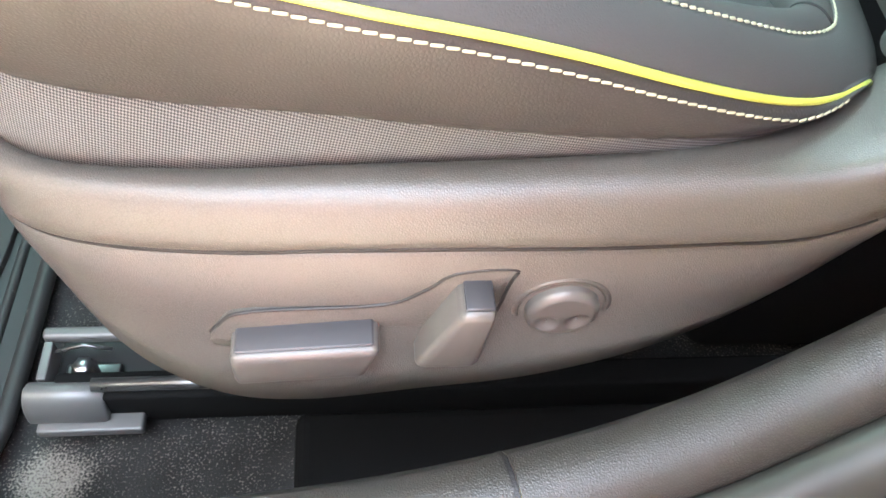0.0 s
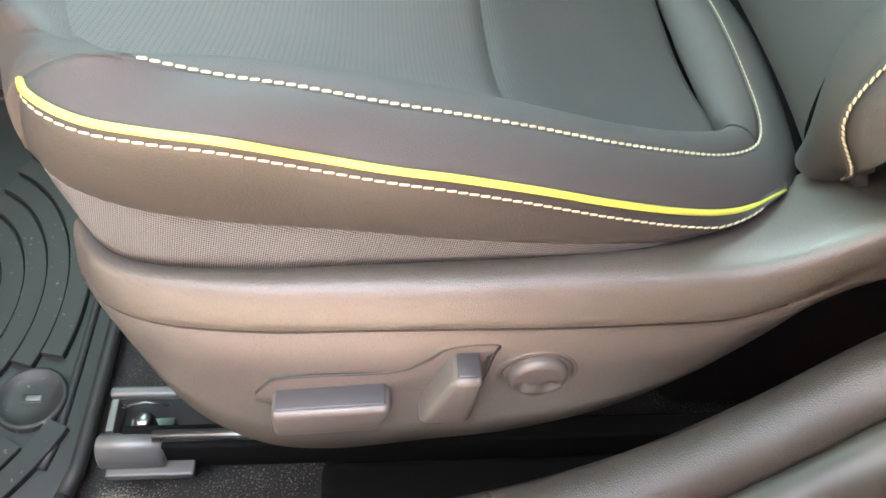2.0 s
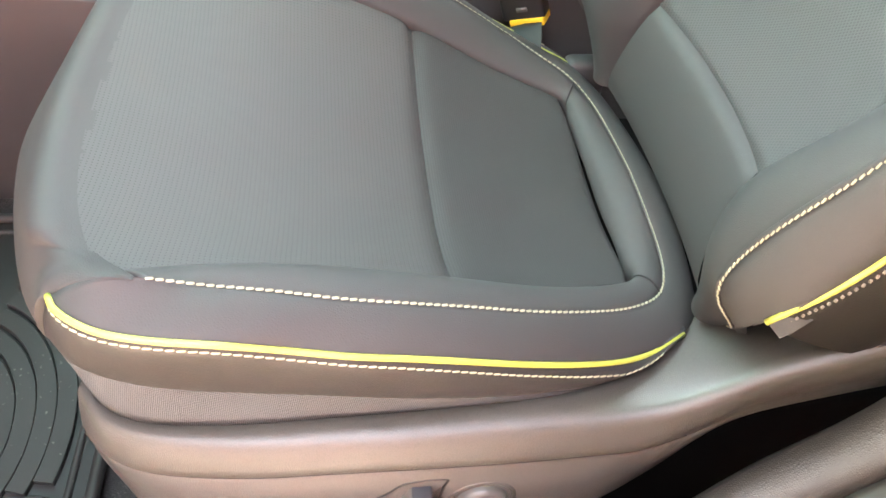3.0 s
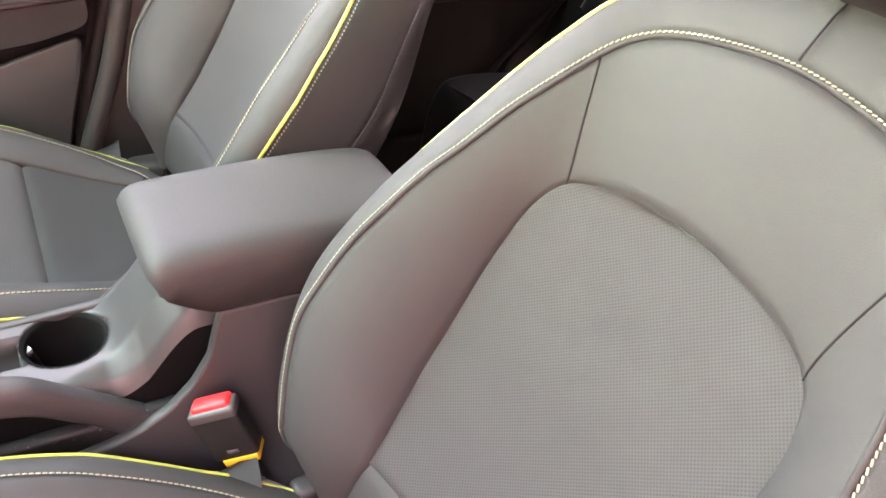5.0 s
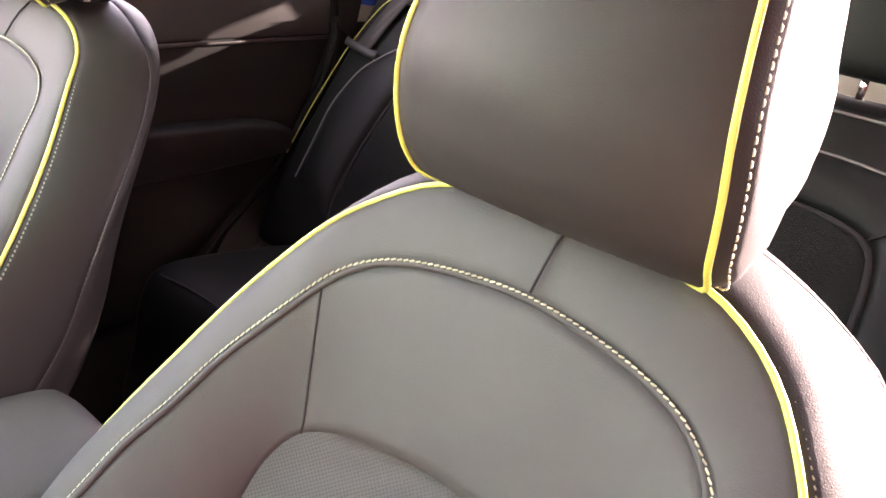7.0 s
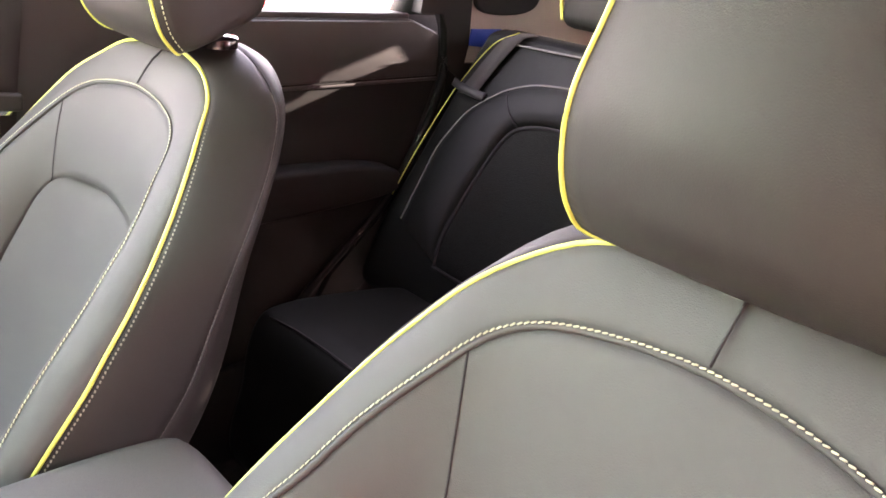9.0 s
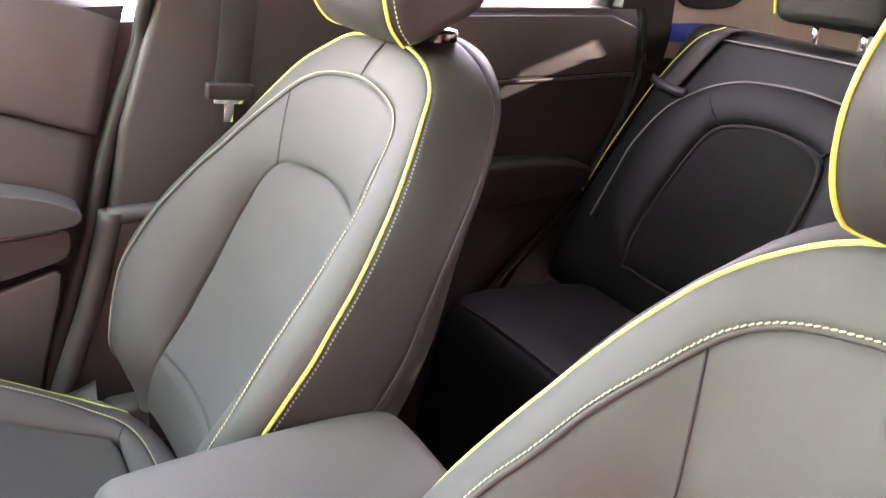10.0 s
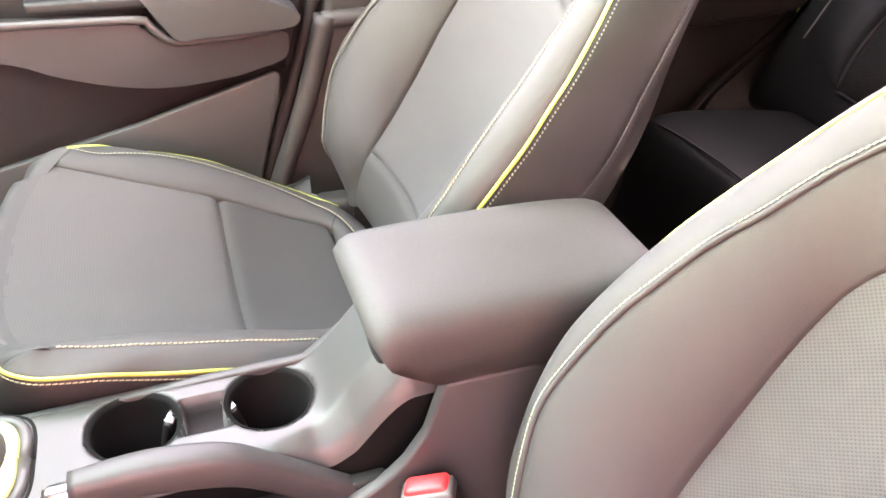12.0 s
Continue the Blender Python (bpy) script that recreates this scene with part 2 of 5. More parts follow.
def resample(points, n, knots=()):
    """n points along a smooth curve through the given ones, evenly spaced; knots: (index of a given point, share of the n at which it falls)."""
    p = [Vector(q) for q in points]
    p = [2 * p[0] - p[1]] + p + [2 * p[-1] - p[-2]]
    dense = []
    for a, b, c, d in zip(p, p[1:], p[2:], p[3:]):
        for k in range(14):
            t = k / 14
            dense.append(0.5 * ((2 * b) + (c - a) * t + (2 * a - 5 * b + 4 * c - d) * t * t + (3 * b - a - 3 * c + d) * t ** 3))
    dense.append(p[-2])
    lengths = [0.0]
    for a, b in zip(dense, dense[1:]):
        lengths.append(lengths[-1] + (b - a).length)
    out, j = [], 0
    marks = [(0.0, 0.0)] + [(share, lengths[14 * i]) for i, share in knots] + [(1.0, lengths[-1])]
    for k in range(n):
        want = float(np.interp(k / (n - 1), [m[0] for m in marks], [m[1] for m in marks]))
        while j < len(dense) - 2 and lengths[j + 1] < want:
            j += 1
        span = max(1e-9, lengths[j + 1] - lengths[j])
        out.append(dense[j].lerp(dense[j + 1], (want - lengths[j]) / span))
    return out


def side(points, n, shift=Vector((0, 0, 0)), far=False):
    """A curve on the seat's outer half, from rows of x, distance from the seat's middle, z."""
    s = 1 if far else -1
    return [q + shift for q in resample([(x, YC + s * h, z) for x, h, z in points], n)]


def arch(points, n, shift=Vector((0, 0, 0)), corner=None, share=0.4):
    """The same, carried over the middle to the other half; corner: the point that falls at the given share of the way."""
    whole = [(x, -h, z) for x, h, z in points]
    whole += [(x, h, z) for x, h, z in reversed(points) if h > 1e-6]
    knots = () if corner is None else ((corner, share), (len(whole) - 1 - corner, 1 - share))
    return [Vector((x, YC + y, z)) + shift for x, y, z in resample(whole, n, knots)]


def add_grid(bm, rows, loop=False):
    made = [[bm.verts.new(q) for q in row] for row in rows]
    for a, b in zip(made, made[1:]):
        n = len(a)
        for k in range(n if loop else n - 1):
            quad = [a[k], a[(k + 1) % n], b[(k + 1) % n], b[k]]
            bm.faces.new(quad)
    return made


def panel_rows(a, b, across, puff, core, power=0.55, tuck=0.012, flat_ends=0):
    """An upholstered strip between two seams, swelling away from the core, its edges tucked in."""
    rows = [[] for _ in range(across + 3)]
    n = len(a)
    for k in range(n):
        along = (a[min(k + 1, n - 1)] + b[min(k + 1, n - 1)]) - (a[max(k - 1, 0)] + b[max(k - 1, 0)])
        normal = along.cross(b[k] - a[k])
        mid = (a[k] + b[k]) / 2
        away = mid - core(mid)
        if normal.length < 1e-9:
            normal = away.copy()
        normal.normalize()
        if normal.dot(away) < 0:
            normal.negate()
        for j in range(across + 1):
            w = j / across
            swell = (puff[k] if isinstance(puff, list) else puff) * math.sin(math.pi * w) ** power if 0 < w < 1 else 0.0
            if flat_ends:
                swell *= min(1.0, 0.25 + min(k, n - 1 - k) / flat_ends) ** 0.7
            rows[j + 1].append(a[k].lerp(b[k], w) + normal * swell)
        rows[0].append(a[k] - normal * tuck)
        rows[-1].append(b[k] - normal * tuck)
    return rows


def relax(rows, times):
    """Evens out a grid of points between its outer seams."""
    for _ in range(times):
        old = [list(r) for r in rows]
        for j in range(2, len(rows) - 2):
            for k in range(1, len(rows[j]) - 1):
                rows[j][k] = (old[j][k] * 2 + old[j - 1][k] + old[j + 1][k] + old[j][k - 1] + old[j][k + 1]) / 6
    return rows


def close_ends(rows, core, depth=0.014):
    """Turns the two ends of a strip inward, so that no gap shows beside it."""
    for row in rows:
        for end in (0, -1):
            q = row[end]
            inward = core(q) - q
            turned = q + inward.normalized() * min(depth, inward.length)
            if end == 0:
                row.insert(0, turned)
            else:
                row.append(turned)
    return rows


def panel(a, b, across, puff, core, power=0.55, tuck=0.012, flat_ends=0):
    bm = bmesh.new()
    add_grid(bm, panel_rows(a, b, across, puff, core, power, tuck, flat_ends))
    return bm


def tube(points, radius, sides=8, bm=None):
    bm = bm or bmesh.new()
    rows = []
    up = Vector((0, 0, 1))
    n = len(points)
    for k, q in enumerate(points):
        t = (points[min(k + 1, n - 1)] - points[max(k - 1, 0)]).normalized()
        u = t.cross(up)
        if u.length < 1e-3:
            u = t.cross(Vector((0, 1, 0)))
        u.normalize()
        v = t.cross(u)
        rows.append([q + (u * math.cos(2 * math.pi * i / sides) + v * math.sin(2 * math.pi * i / sides)) * radius for i in range(sides)])
    made = add_grid(bm, rows, loop=True)
    bm.faces.new(made[0])
    bm.faces.new(made[-1])
    return bm


def stitches(points, normals, length, gap, width, height, slant=0.0):
    """A row of raised thread stitches along a seam."""
    bm = bmesh.new()
    total = [0.0]
    for a, b in zip(points, points[1:]):
        total.append(total[-1] + (b - a).length)
    s, j = gap, 0
    while s + length < total[-1]:
        mid = s + length / 2
        while total[j + 1] < mid:
            j += 1
        w = (mid - total[j]) / (total[j + 1] - total[j])
        q, t = points[j].lerp(points[j + 1], w), (points[j + 1] - points[j]).normalized()
        nrm = normals[j].normalized()
        u = nrm.cross(t).normalized()
        t = (t + u * slant).normalized()
        u = nrm.cross(t).normalized()
        q = q + nrm * height * 0.3
        ends = []
        for e, z in ((-0.5, 0.25), (-0.3, 0.9), (0.3, 0.9), (0.5, 0.25)):
            ends.append([q + t * length * e + u * width * a * (1.0 if abs(e) < 0.4 else 0.7) + nrm * height * b
                         for a, b in ((-0.5, 0.0), (-0.28, z), (0.28, z), (0.5, 0.0))])
        made = add_grid(bm, ends)
        bm.faces.new(made[0])
        bm.faces.new(made[-1])
        s += length + gap
    return bm


def shape(x0, x1, y0, y1, z0, z1, r, seg=4, bm=None, m=None):
    """A block with rounded edges."""
    out = bmesh.new()
    bmesh.ops.create_cube(out, size=1.0)
    for v in out.verts:
        v.co = Vector(((x0 + x1) / 2 + v.co.x * (x1 - x0), (y0 + y1) / 2 + v.co.y * (y1 - y0), (z0 + z1) / 2 + v.co.z * (z1 - z0)))
    if r > 0:
        bmesh.ops.bevel(out, geom=list(out.edges), offset=r, segments=seg, affect="EDGES", profile=0.5)
    if m is not None:
        bmesh.ops.transform(out, matrix=m, verts=out.verts)
    if bm is not None:
        me = bpy.data.meshes.new("tmp")
        out.to_mesh(me)
        out.free()
        bm.from_mesh(me)
        bpy.data.meshes.remove(me)
        return bm
    return out


def slab(outline, axis, lo, hi, r=0.0, seg=3):
    """A flat outline (two coordinates) carried from lo to hi along an axis."""
    bm = bmesh.new()
    def put(a, b, c):
        return {"x": (c, a, b), "y": (a, c, b), "z": (a, b, c)}[axis]
    one = [bm.verts.new(put(a, b, lo)) for a, b in outline]
    two = [bm.verts.new(put(a, b, hi)) for a, b in outline]
    caps = [bm.faces.new(one), bm.faces.new(two)]
    n = len(one)
    for k in range(n):
        bm.faces.new([one[k], one[(k + 1) % n], two[(k + 1) % n], two[k]])
    if r > 0:
        bmesh.ops.recalc_face_normals(bm, faces=bm.faces)
        rim = [e for f in caps for e in f.edges]
        if n < 20:
            rim = list(bm.edges)
        bmesh.ops.bevel(bm, geom=rim, offset=r, segments=seg, affect="EDGES", profile=0.5, clamp_overlap=True)
    return bm


def soft_outline(points, n=48):
    """A closed smooth outline through the given corners."""
    p = [Vector((a, b, 0)) for a, b in points]
    c = len(p)
    out = []
    per = max(3, n // c)
    for k in range(c):
        a, b, d, e = p[k - 1], p[k], p[(k + 1) % c], p[(k + 2) % c]
        for i in range(per):
            t = i / per
            q = 0.5 * ((2 * b) + (d - a) * t + (2 * a - 5 * b + 4 * d - e) * t * t + (3 * b - a - 3 * d + e) * t ** 3)
            out.append((q.x, q.y))
    return out


def sweep(path, profile):
    """A cross-section (outward, up) carried along a path whose outward side is -y."""
    rows = []
    n = len(path)
    for k, q in enumerate(path):
        t = (path[min(k + 1, n - 1)] - path[max(k - 1, 0)])
        flat = Vector((t.x, t.y, 0)).normalized()
        out = Vector((flat.y, -flat.x, 0))
        rows.append([q + out * o + Vector((0, 0, u)) for o, u in profile])
    bm = bmesh.new()
    add_grid(bm, rows)
    return bm


def lathe(profile, at, axis="y", n=40):
    """A turned shape: rows of radius and height along the axis."""
    bm = bmesh.new()
    rows = []
    for r, h in profile:
        ring = []
        for i in range(n):
            c, s = math.cos(2 * math.pi * i / n) * r, math.sin(2 * math.pi * i / n) * r
            ring.append(Vector(at) + Vector({"y": (c, h, s), "z": (c, s, h), "x": (h, c, s)}[axis]))
        rows.append(ring)
    add_grid(bm, rows, loop=True)
    return bm


# ---- front seats ----
BACK_STITCH = [(0.215, 0.170, 0.290), (0.197, 0.193, 0.320), (0.176, 0.195, 0.349), (0.170, 0.196, 0.370), (0.173, 0.199, 0.396), (0.180, 0.208, 0.430),
               (0.195, 0.221, 0.475), (0.217, 0.223, 0.511), (0.247, 0.219, 0.555), (0.277, 0.211, 0.590), (0.304, 0.203, 0.620), (0.330, 0.191, 0.646),
               (0.363, 0.177, 0.681), (0.394, 0.155, 0.716), (0.420, 0.136, 0.743), (0.433, 0.117, 0.757), (0.442, 0.092, 0.766), (0.449, 0.050, 0.773), (0.451, 0.0, 0.777)]
BACK_PIPE = [(0.185, 0.232, 0.372), (0.202, 0.247, 0.420), (0.227, 0.257, 0.485), (0.255, 0.259, 0.529), (0.284, 0.256, 0.566),
             (0.306, 0.250, 0.595), (0.331, 0.241, 0.625), (0.359, 0.227, 0.660), (0.386, 0.211, 0.696), (0.410, 0.193, 0.729),
             (0.438, 0.167, 0.767), (0.463, 0.138, 0.793), (0.476, 0.100, 0.813), (0.484, 0.050, 0.822), (0.486, 0.0, 0.826)]
BACK_INSERT = [(0.222, 0.115, 0.387), (0.262, 0.131, 0.431), (0.281, 0.137, 0.458), (0.300, 0.140, 0.487), (0.318, 0.141, 0.520), (0.335, 0.142, 0.551),
               (0.354, 0.142, 0.582), (0.370, 0.137, 0.612), (0.386, 0.121, 0.638), (0.396, 0.088, 0.652), (0.401, 0.045, 0.659), (0.403, 0.0, 0.661)]
BACK_LOW = [(0.205, 0.135, 0.285), (0.214, 0.122, 0.335), (0.222, 0.113, 0.387)]
BACK_SEAM = [(0.250, 0.245, 0.355), (0.285, 0.262, 0.418), (0.318, 0.272, 0.468), (0.345, 0.274, 0.506), (0.377, 0.271, 0.552), (0.404, 0.264, 0.606),
             (0.430, 0.258, 0.659), (0.462, 0.240, 0.704), (0.500, 0.207, 0.750), (0.525, 0.170, 0.792), (0.538, 0.090, 0.826), (0.540, 0.0, 0.836)]
BACK_REAR = [(0.306, 0.225, 0.340), (0.355, 0.243, 0.420), (0.396, 0.248, 0.490), (0.430, 0.240, 0.560), (0.459, 0.224, 0.640),
             (0.492, 0.202, 0.700), (0.528, 0.170, 0.752), (0.562, 0.120, 0.790), (0.582, 0.060, 0.812), (0.586, 0.0, 0.816)]
SEAT_STITCH = [(-0.172, 0.209, 0.401), (-0.140, 0.206, 0.390), (-0.105, 0.207, 0.385), (-0.070, 0.208, 0.378), (-0.030, 0.204, 0.367), (0.010, 0.197, 0.353), (0.055, 0.188, 0.335),
               (0.100, 0.175, 0.316), (0.140, 0.158, 0.297), (0.168, 0.140, 0.286), (0.184, 0.115, 0.279), (0.192, 0.075, 0.276), (0.194, 0.0, 0.277)]
SEAT_PIPE = [(-0.225, 0.2055, 0.3845), (-0.219, 0.217, 0.388), (-0.207, 0.228, 0.389), (-0.190, 0.236, 0.388), (-0.165, 0.241, 0.387), (-0.135, 0.242, 0.383), (-0.100, 0.239, 0.372), (-0.065, 0.239, 0.364),
             (-0.030, 0.236, 0.355), (0.010, 0.231, 0.342), (0.050, 0.223, 0.325), (0.090, 0.213, 0.308), (0.125, 0.202, 0.294), (0.152, 0.189, 0.284), (0.172, 0.176, 0.279), (0.185, 0.167, 0.275)]
SEAT_INSERT = [(-0.200, 0.192, 0.388), (-0.100, 0.166, 0.362), (0.000, 0.152, 0.330), (0.080, 0.138, 0.299), (0.156, 0.116, 0.277)]
SEAT_LOW = [(-0.250, 0.178, 0.315), (-0.225, 0.200, 0.312), (-0.190, 0.212, 0.308), (-0.145, 0.216, 0.303), (-0.089, 0.222, 0.304), (-0.032, 0.226, 0.301), (0.028, 0.223, 0.293),
            (0.067, 0.218, 0.288), (0.097, 0.213, 0.2845), (0.126, 0.205, 0.284), (0.148, 0.195, 0.282), (0.168, 0.182, 0.279), (0.187, 0.167, 0.2745)]
SHIELD_TOP = [(-0.243, 0.170, 0.260), (-0.222, 0.198, 0.263), (-0.190, 0.214, 0.268), (-0.133, 0.222, 0.274), (-0.080, 0.223, 0.278), (-0.023, 0.223, 0.281),
              (0.033, 0.222, 0.284), (0.090, 0.217, 0.285), (0.130, 0.206, 0.283), (0.166, 0.188, 0.282), (0.205, 0.174, 0.290), (0.250, 0.168, 0.312), (0.320, 0.172, 0.350)]
SHIELD_RIDGE = [(-0.246, 0.178, 0.251), (-0.225, 0.208, 0.256), (-0.190, 0.226, 0.262), (-0.133, 0.2365, 0.268), (-0.080, 0.239, 0.272), (-0.023, 0.241, 0.276),
                (0.033, 0.241, 0.278), (0.090, 0.241, 0.282), (0.136, 0.241, 0.291), (0.173, 0.242, 0.311), (0.214, 0.244, 0.341), (0.320, 0.258, 0.405)]
BELLOWS_FOOT = SHIELD_TOP[:7] + [(0.080, 0.217, 0.281), (0.120, 0.203, 0.274), (0.160, 0.184, 0.270), (0.188, 0.166, 0.267)]
SHIELD_CREASE = [(-0.249, 0.182, 0.216), (-0.226, 0.212, 0.226), (-0.190, 0.232, 0.235), (-0.133, 0.243, 0.242), (-0.080, 0.247, 0.248), (-0.023, 0.249, 0.251),
                 (0.033, 0.249, 0.251), (0.090, 0.248, 0.252), (0.136, 0.247, 0.255), (0.173, 0.242, 0.266), (0.214, 0.236, 0.284), (0.320, 0.238, 0.320)]
SHIELD_FACE = [(-0.252, 0.180, 0.205), (-0.226, 0.211, 0.200), (-0.188, 0.234, 0.196), (-0.133, 0.245, 0.190), (-0.080, 0.248, 0.188), (-0.023, 0.248, 0.192),
               (0.033, 0.248, 0.196), (0.090, 0.247, 0.200), (0.140, 0.241, 0.205), (0.180, 0.228, 0.214), (0.230, 0.208, 0.226), (0.320, 0.190, 0.250)]
SHIELD_FOOT = [(-0.248, 0.176, 0.195), (-0.220, 0.212, 0.172), (-0.186, 0.242, 0.152), (-0.145, 0.259, 0.138), (-0.100, 0.264, 0.135), (-0.040, 0.264, 0.144),
               (0.020, 0.264, 0.156), (0.080, 0.256, 0.168), (0.140, 0.238, 0.181), (0.190, 0.215, 0.191), (0.240, 0.190, 0.203), (0.320, 0.170, 0.221)]


def back_core(p):
    return Vector((0.325 + (p.z - 0.35) * 0.47, YC + max(-0.13, min(0.13, p.y - YC)), p.z))


def cushion_core(p):
    return Vector((max(-0.18, min(0.15, p.x)), YC + max(-0.15, min(0.15, p.y - YC)), 0.25))


def span(near, far, sag, across=22, power=1.0, tuck=0.012):
    """A panel from one edge to the other with a sagging middle; its own seams drawn in."""
    rows = []
    for a, b in zip(near, far):
        row = []
        for j in range(across + 1):
            w = j / across
            dip = (1 - abs(2 * w - 1) ** 2.2)
            row.append(a.lerp(b, w) + sag * dip)
        rows.append(row)
    return rows


def seam_normals(points, core):
    return [(p - core(p)).normalized() for p in points]


def front_seat(name, back_shift, cushion_shift, power, label):
    shift, low_shift = Vector(back_shift), Vector(cushion_shift)
    def moved_core(core, by):
        return lambda p: core(p - by) + by
    bc, cc = moved_core(back_core, shift), moved_core(cushion_core, low_shift)
    seat = thing(name, Vector((0.0, YC, 0.05)) + shift, label, "car seat", "front seats")
    N = 121
    st = arch(BACK_STITCH, N, shift, 14, 0.39)
    pi = arch(BACK_PIPE, N, shift, 10, 0.39)
    se = arch(BACK_SEAM, N, shift, 8, 0.39)
    re = arch(BACK_REAR, N, shift, 6, 0.39)
    edge = arch(BACK_LOW[:-1] + BACK_INSERT, N, shift, 10, 0.39)
    bolster = panel_rows(edge, st, 12, [float(np.interp(q.z - shift.z, [0.35, 0.5, 0.62, 0.70, 0.78], [0.016, 0.016, 0.010, 0.005, 0.0035])) for q in st], bc)
    relax(bolster, 12)
    bm = bmesh.new()
    add_grid(bm, bolster)
    part("back_bolster", bm, leather, seat, "smooth dark grey leather bolster")
    part("back_border", panel(st, pi, 6, [float(np.interp(q.z - shift.z, [0.40, 0.50, 0.60, 0.70], [0.012, 0.011, 0.006, 0.004])) for q in st], bc), leather, seat)
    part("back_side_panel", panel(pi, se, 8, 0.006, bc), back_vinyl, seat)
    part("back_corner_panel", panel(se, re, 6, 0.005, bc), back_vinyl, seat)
    # the woven middle of the backrest, and the band under its fold
    half = 46
    near, far = side(BACK_INSERT, half, shift), side(BACK_INSERT, half, shift, True)
    rows = span(near, far, Vector((0.014, 0, -0.006)))
    rim = [[q + Vector((0.02, 0, -0.012)) for q in rows[0]]]
    bm = bmesh.new()
    add_grid(bm, rim + rows[:-1])
    part("back_insert", bm, back_cloth, seat, "finely ribbed grey cloth insert")
    low_n, low_f = side(BACK_LOW, 10, shift), side(BACK_LOW, 10, shift, True)
    rows = []
    for k, row in enumerate(span(low_n, low_f, Vector((0.010, 0, -0.004)))):
        bulge = math.sin(math.pi * min(1.0, k / 9)) ** 0.6 * 0.010 if k < 9 else 0.0
        rows.append([q + Vector((-bulge, 0, 0)) for q in row])
    rows.append([q + Vector((0.022, 0, -0.002)) for q in rows[-1]])
    bm = bmesh.new()
    add_grid(bm, rows)
    part("back_lower_band", bm, leather, seat)
    rn, rf = side(BACK_REAR, 30, shift), side(BACK_REAR, 30, shift, True)
    bm = bmesh.new()
    add_grid(bm, span(rn, rf, Vector((0.012, 0, 0)))[:-1])
    part("back_rear_panel", bm, shell_dark, seat, "plain dark plastic seat back")
    # seams, piping, stitching
    part("back_piping", tube(pi, 0.0022), lime, seat, "bright lime yellow piping")
    nrm = seam_normals(st, bc)
    inner = [p + n * 0.001 + (e - p).normalized() * 0.004 for p, n, e in zip(st, nrm, edge)]
    outer = [p + n * 0.0035 + (e - p).normalized() * 0.0036 for p, n, e in zip(st, nrm, pi)]
    part("back_welt", tube(st, 0.0026, 6), leather, seat)
    part("back_stitching", stitches(outer, nrm, 0.0040, 0.0007, 0.0014, 0.0008, 0.25), thread, seat, "pale yellow thread", )
    pn = seam_normals(pi, bc)
    rear_line = [p + (s - p).normalized() * 0.0075 + n * 0.0032 for p, s, n in zip(pi, se, pn)]
    part("back_side_stitching", stitches(rear_line, pn, 0.0026, 0.0020, 0.0018, 0.0007, 0.3), thread_tan, seat, "tan top stitching")
    for s in (-1, 1):
        a = Vector((0.421, YC + s * 0.138, 0.735)) + shift
        b = Vector((0.388, YC + s * 0.121, 0.640)) + shift
        ka = min(range(N), key=lambda k: (st[k] - a).length)
        kb = min(range(N), key=lambda k: (edge[k] - b).length)
        line = []
        for j in range(13):
            w = j / 12
            k = kb + (ka - kb) * w
            k0 = int(min(N - 2, math.floor(k)))
            line.append(bolster[j + 1][k0].lerp(bolster[j + 1][k0 + 1], k - k0))
        part("back_seam", tube(line, 0.0010, 6), thread_dark, seat)
    line = [Vector((0.448 + 0.036 * w, YC, 0.783 + 0.040 * w + 0.006 * math.sin(math.pi * w))) + shift for w in (0, 0.25, 0.5, 0.75, 1)]
    part("back_seam", tube(line, 0.0011, 6), thread_dark, seat)
    low_edge = [q + Vector((-0.001, 0, 0)) for q in se]
    part("back_side_seam", tube(low_edge, 0.0012, 6), thread_dark, seat)
    top_thread = [q + nn * 0.0022 + (b - q).normalized() * 0.0030 for q, nn, b in zip(se, seam_normals(se, bc), pi)]
    part("back_side_topstitch", stitches(top_thread, seam_normals(se, bc), 0.0044, 0.0008, 0.0010, 0.0005), thread_brown, seat, "brown grey top stitching")
    for s in (-1, 1):
        ka = min(range(N), key=lambda k: (se[k] - Vector((0.470, YC + s * 0.236, 0.712)) - shift).length)
        line = [se[ka].lerp(re[ka + s * 2], w) + seam_normals([se[ka]], bc)[0] * 0.006 * math.sin(math.pi * w) ** 0.6 for w in (0.0, 0.2, 0.4, 0.6, 0.8, 1.0)]
        part("back_corner_seam", tube(line, 0.0011, 6), thread_dark, seat)

    # on the far side the panels behind the piping turn straight back
    pipe_z, pipe_x = [q[2] for q in BACK_PIPE], [q[0] for q in BACK_PIPE]
    for ob in [o for o in seat.children if o.name.startswith(("back_side", "back_corner", "back_rear"))]:
        for v in ob.data.vertices:
            h = max(0.0, min(1.0, (v.co.y - YC - shift.y - 0.08) / 0.10))
            behind = max(0.0, min(1.0, (v.co.x - shift.x - float(np.interp(v.co.z - shift.z, pipe_z, pipe_x))) / 0.05))
            v.co.y -= 0.012 * h * behind

    # headrest
    headrest(shift + (Vector((0, 0.006, 0.006)) if shift.y > 0.1 else Vector()), seat)

    # cushion
    shift = low_shift
    n = 80
    front_n, front_f = side(SEAT_INSERT, n, shift), side(SEAT_INSERT, n, shift, True)
    rear = [q for q in resample([(0.156, -0.116, 0.277), (0.163, -0.085, 0.277), (0.165, 0, 0.272), (0.163, 0.085, 0.277), (0.156, 0.116, 0.277)], 41)]
    rows = []
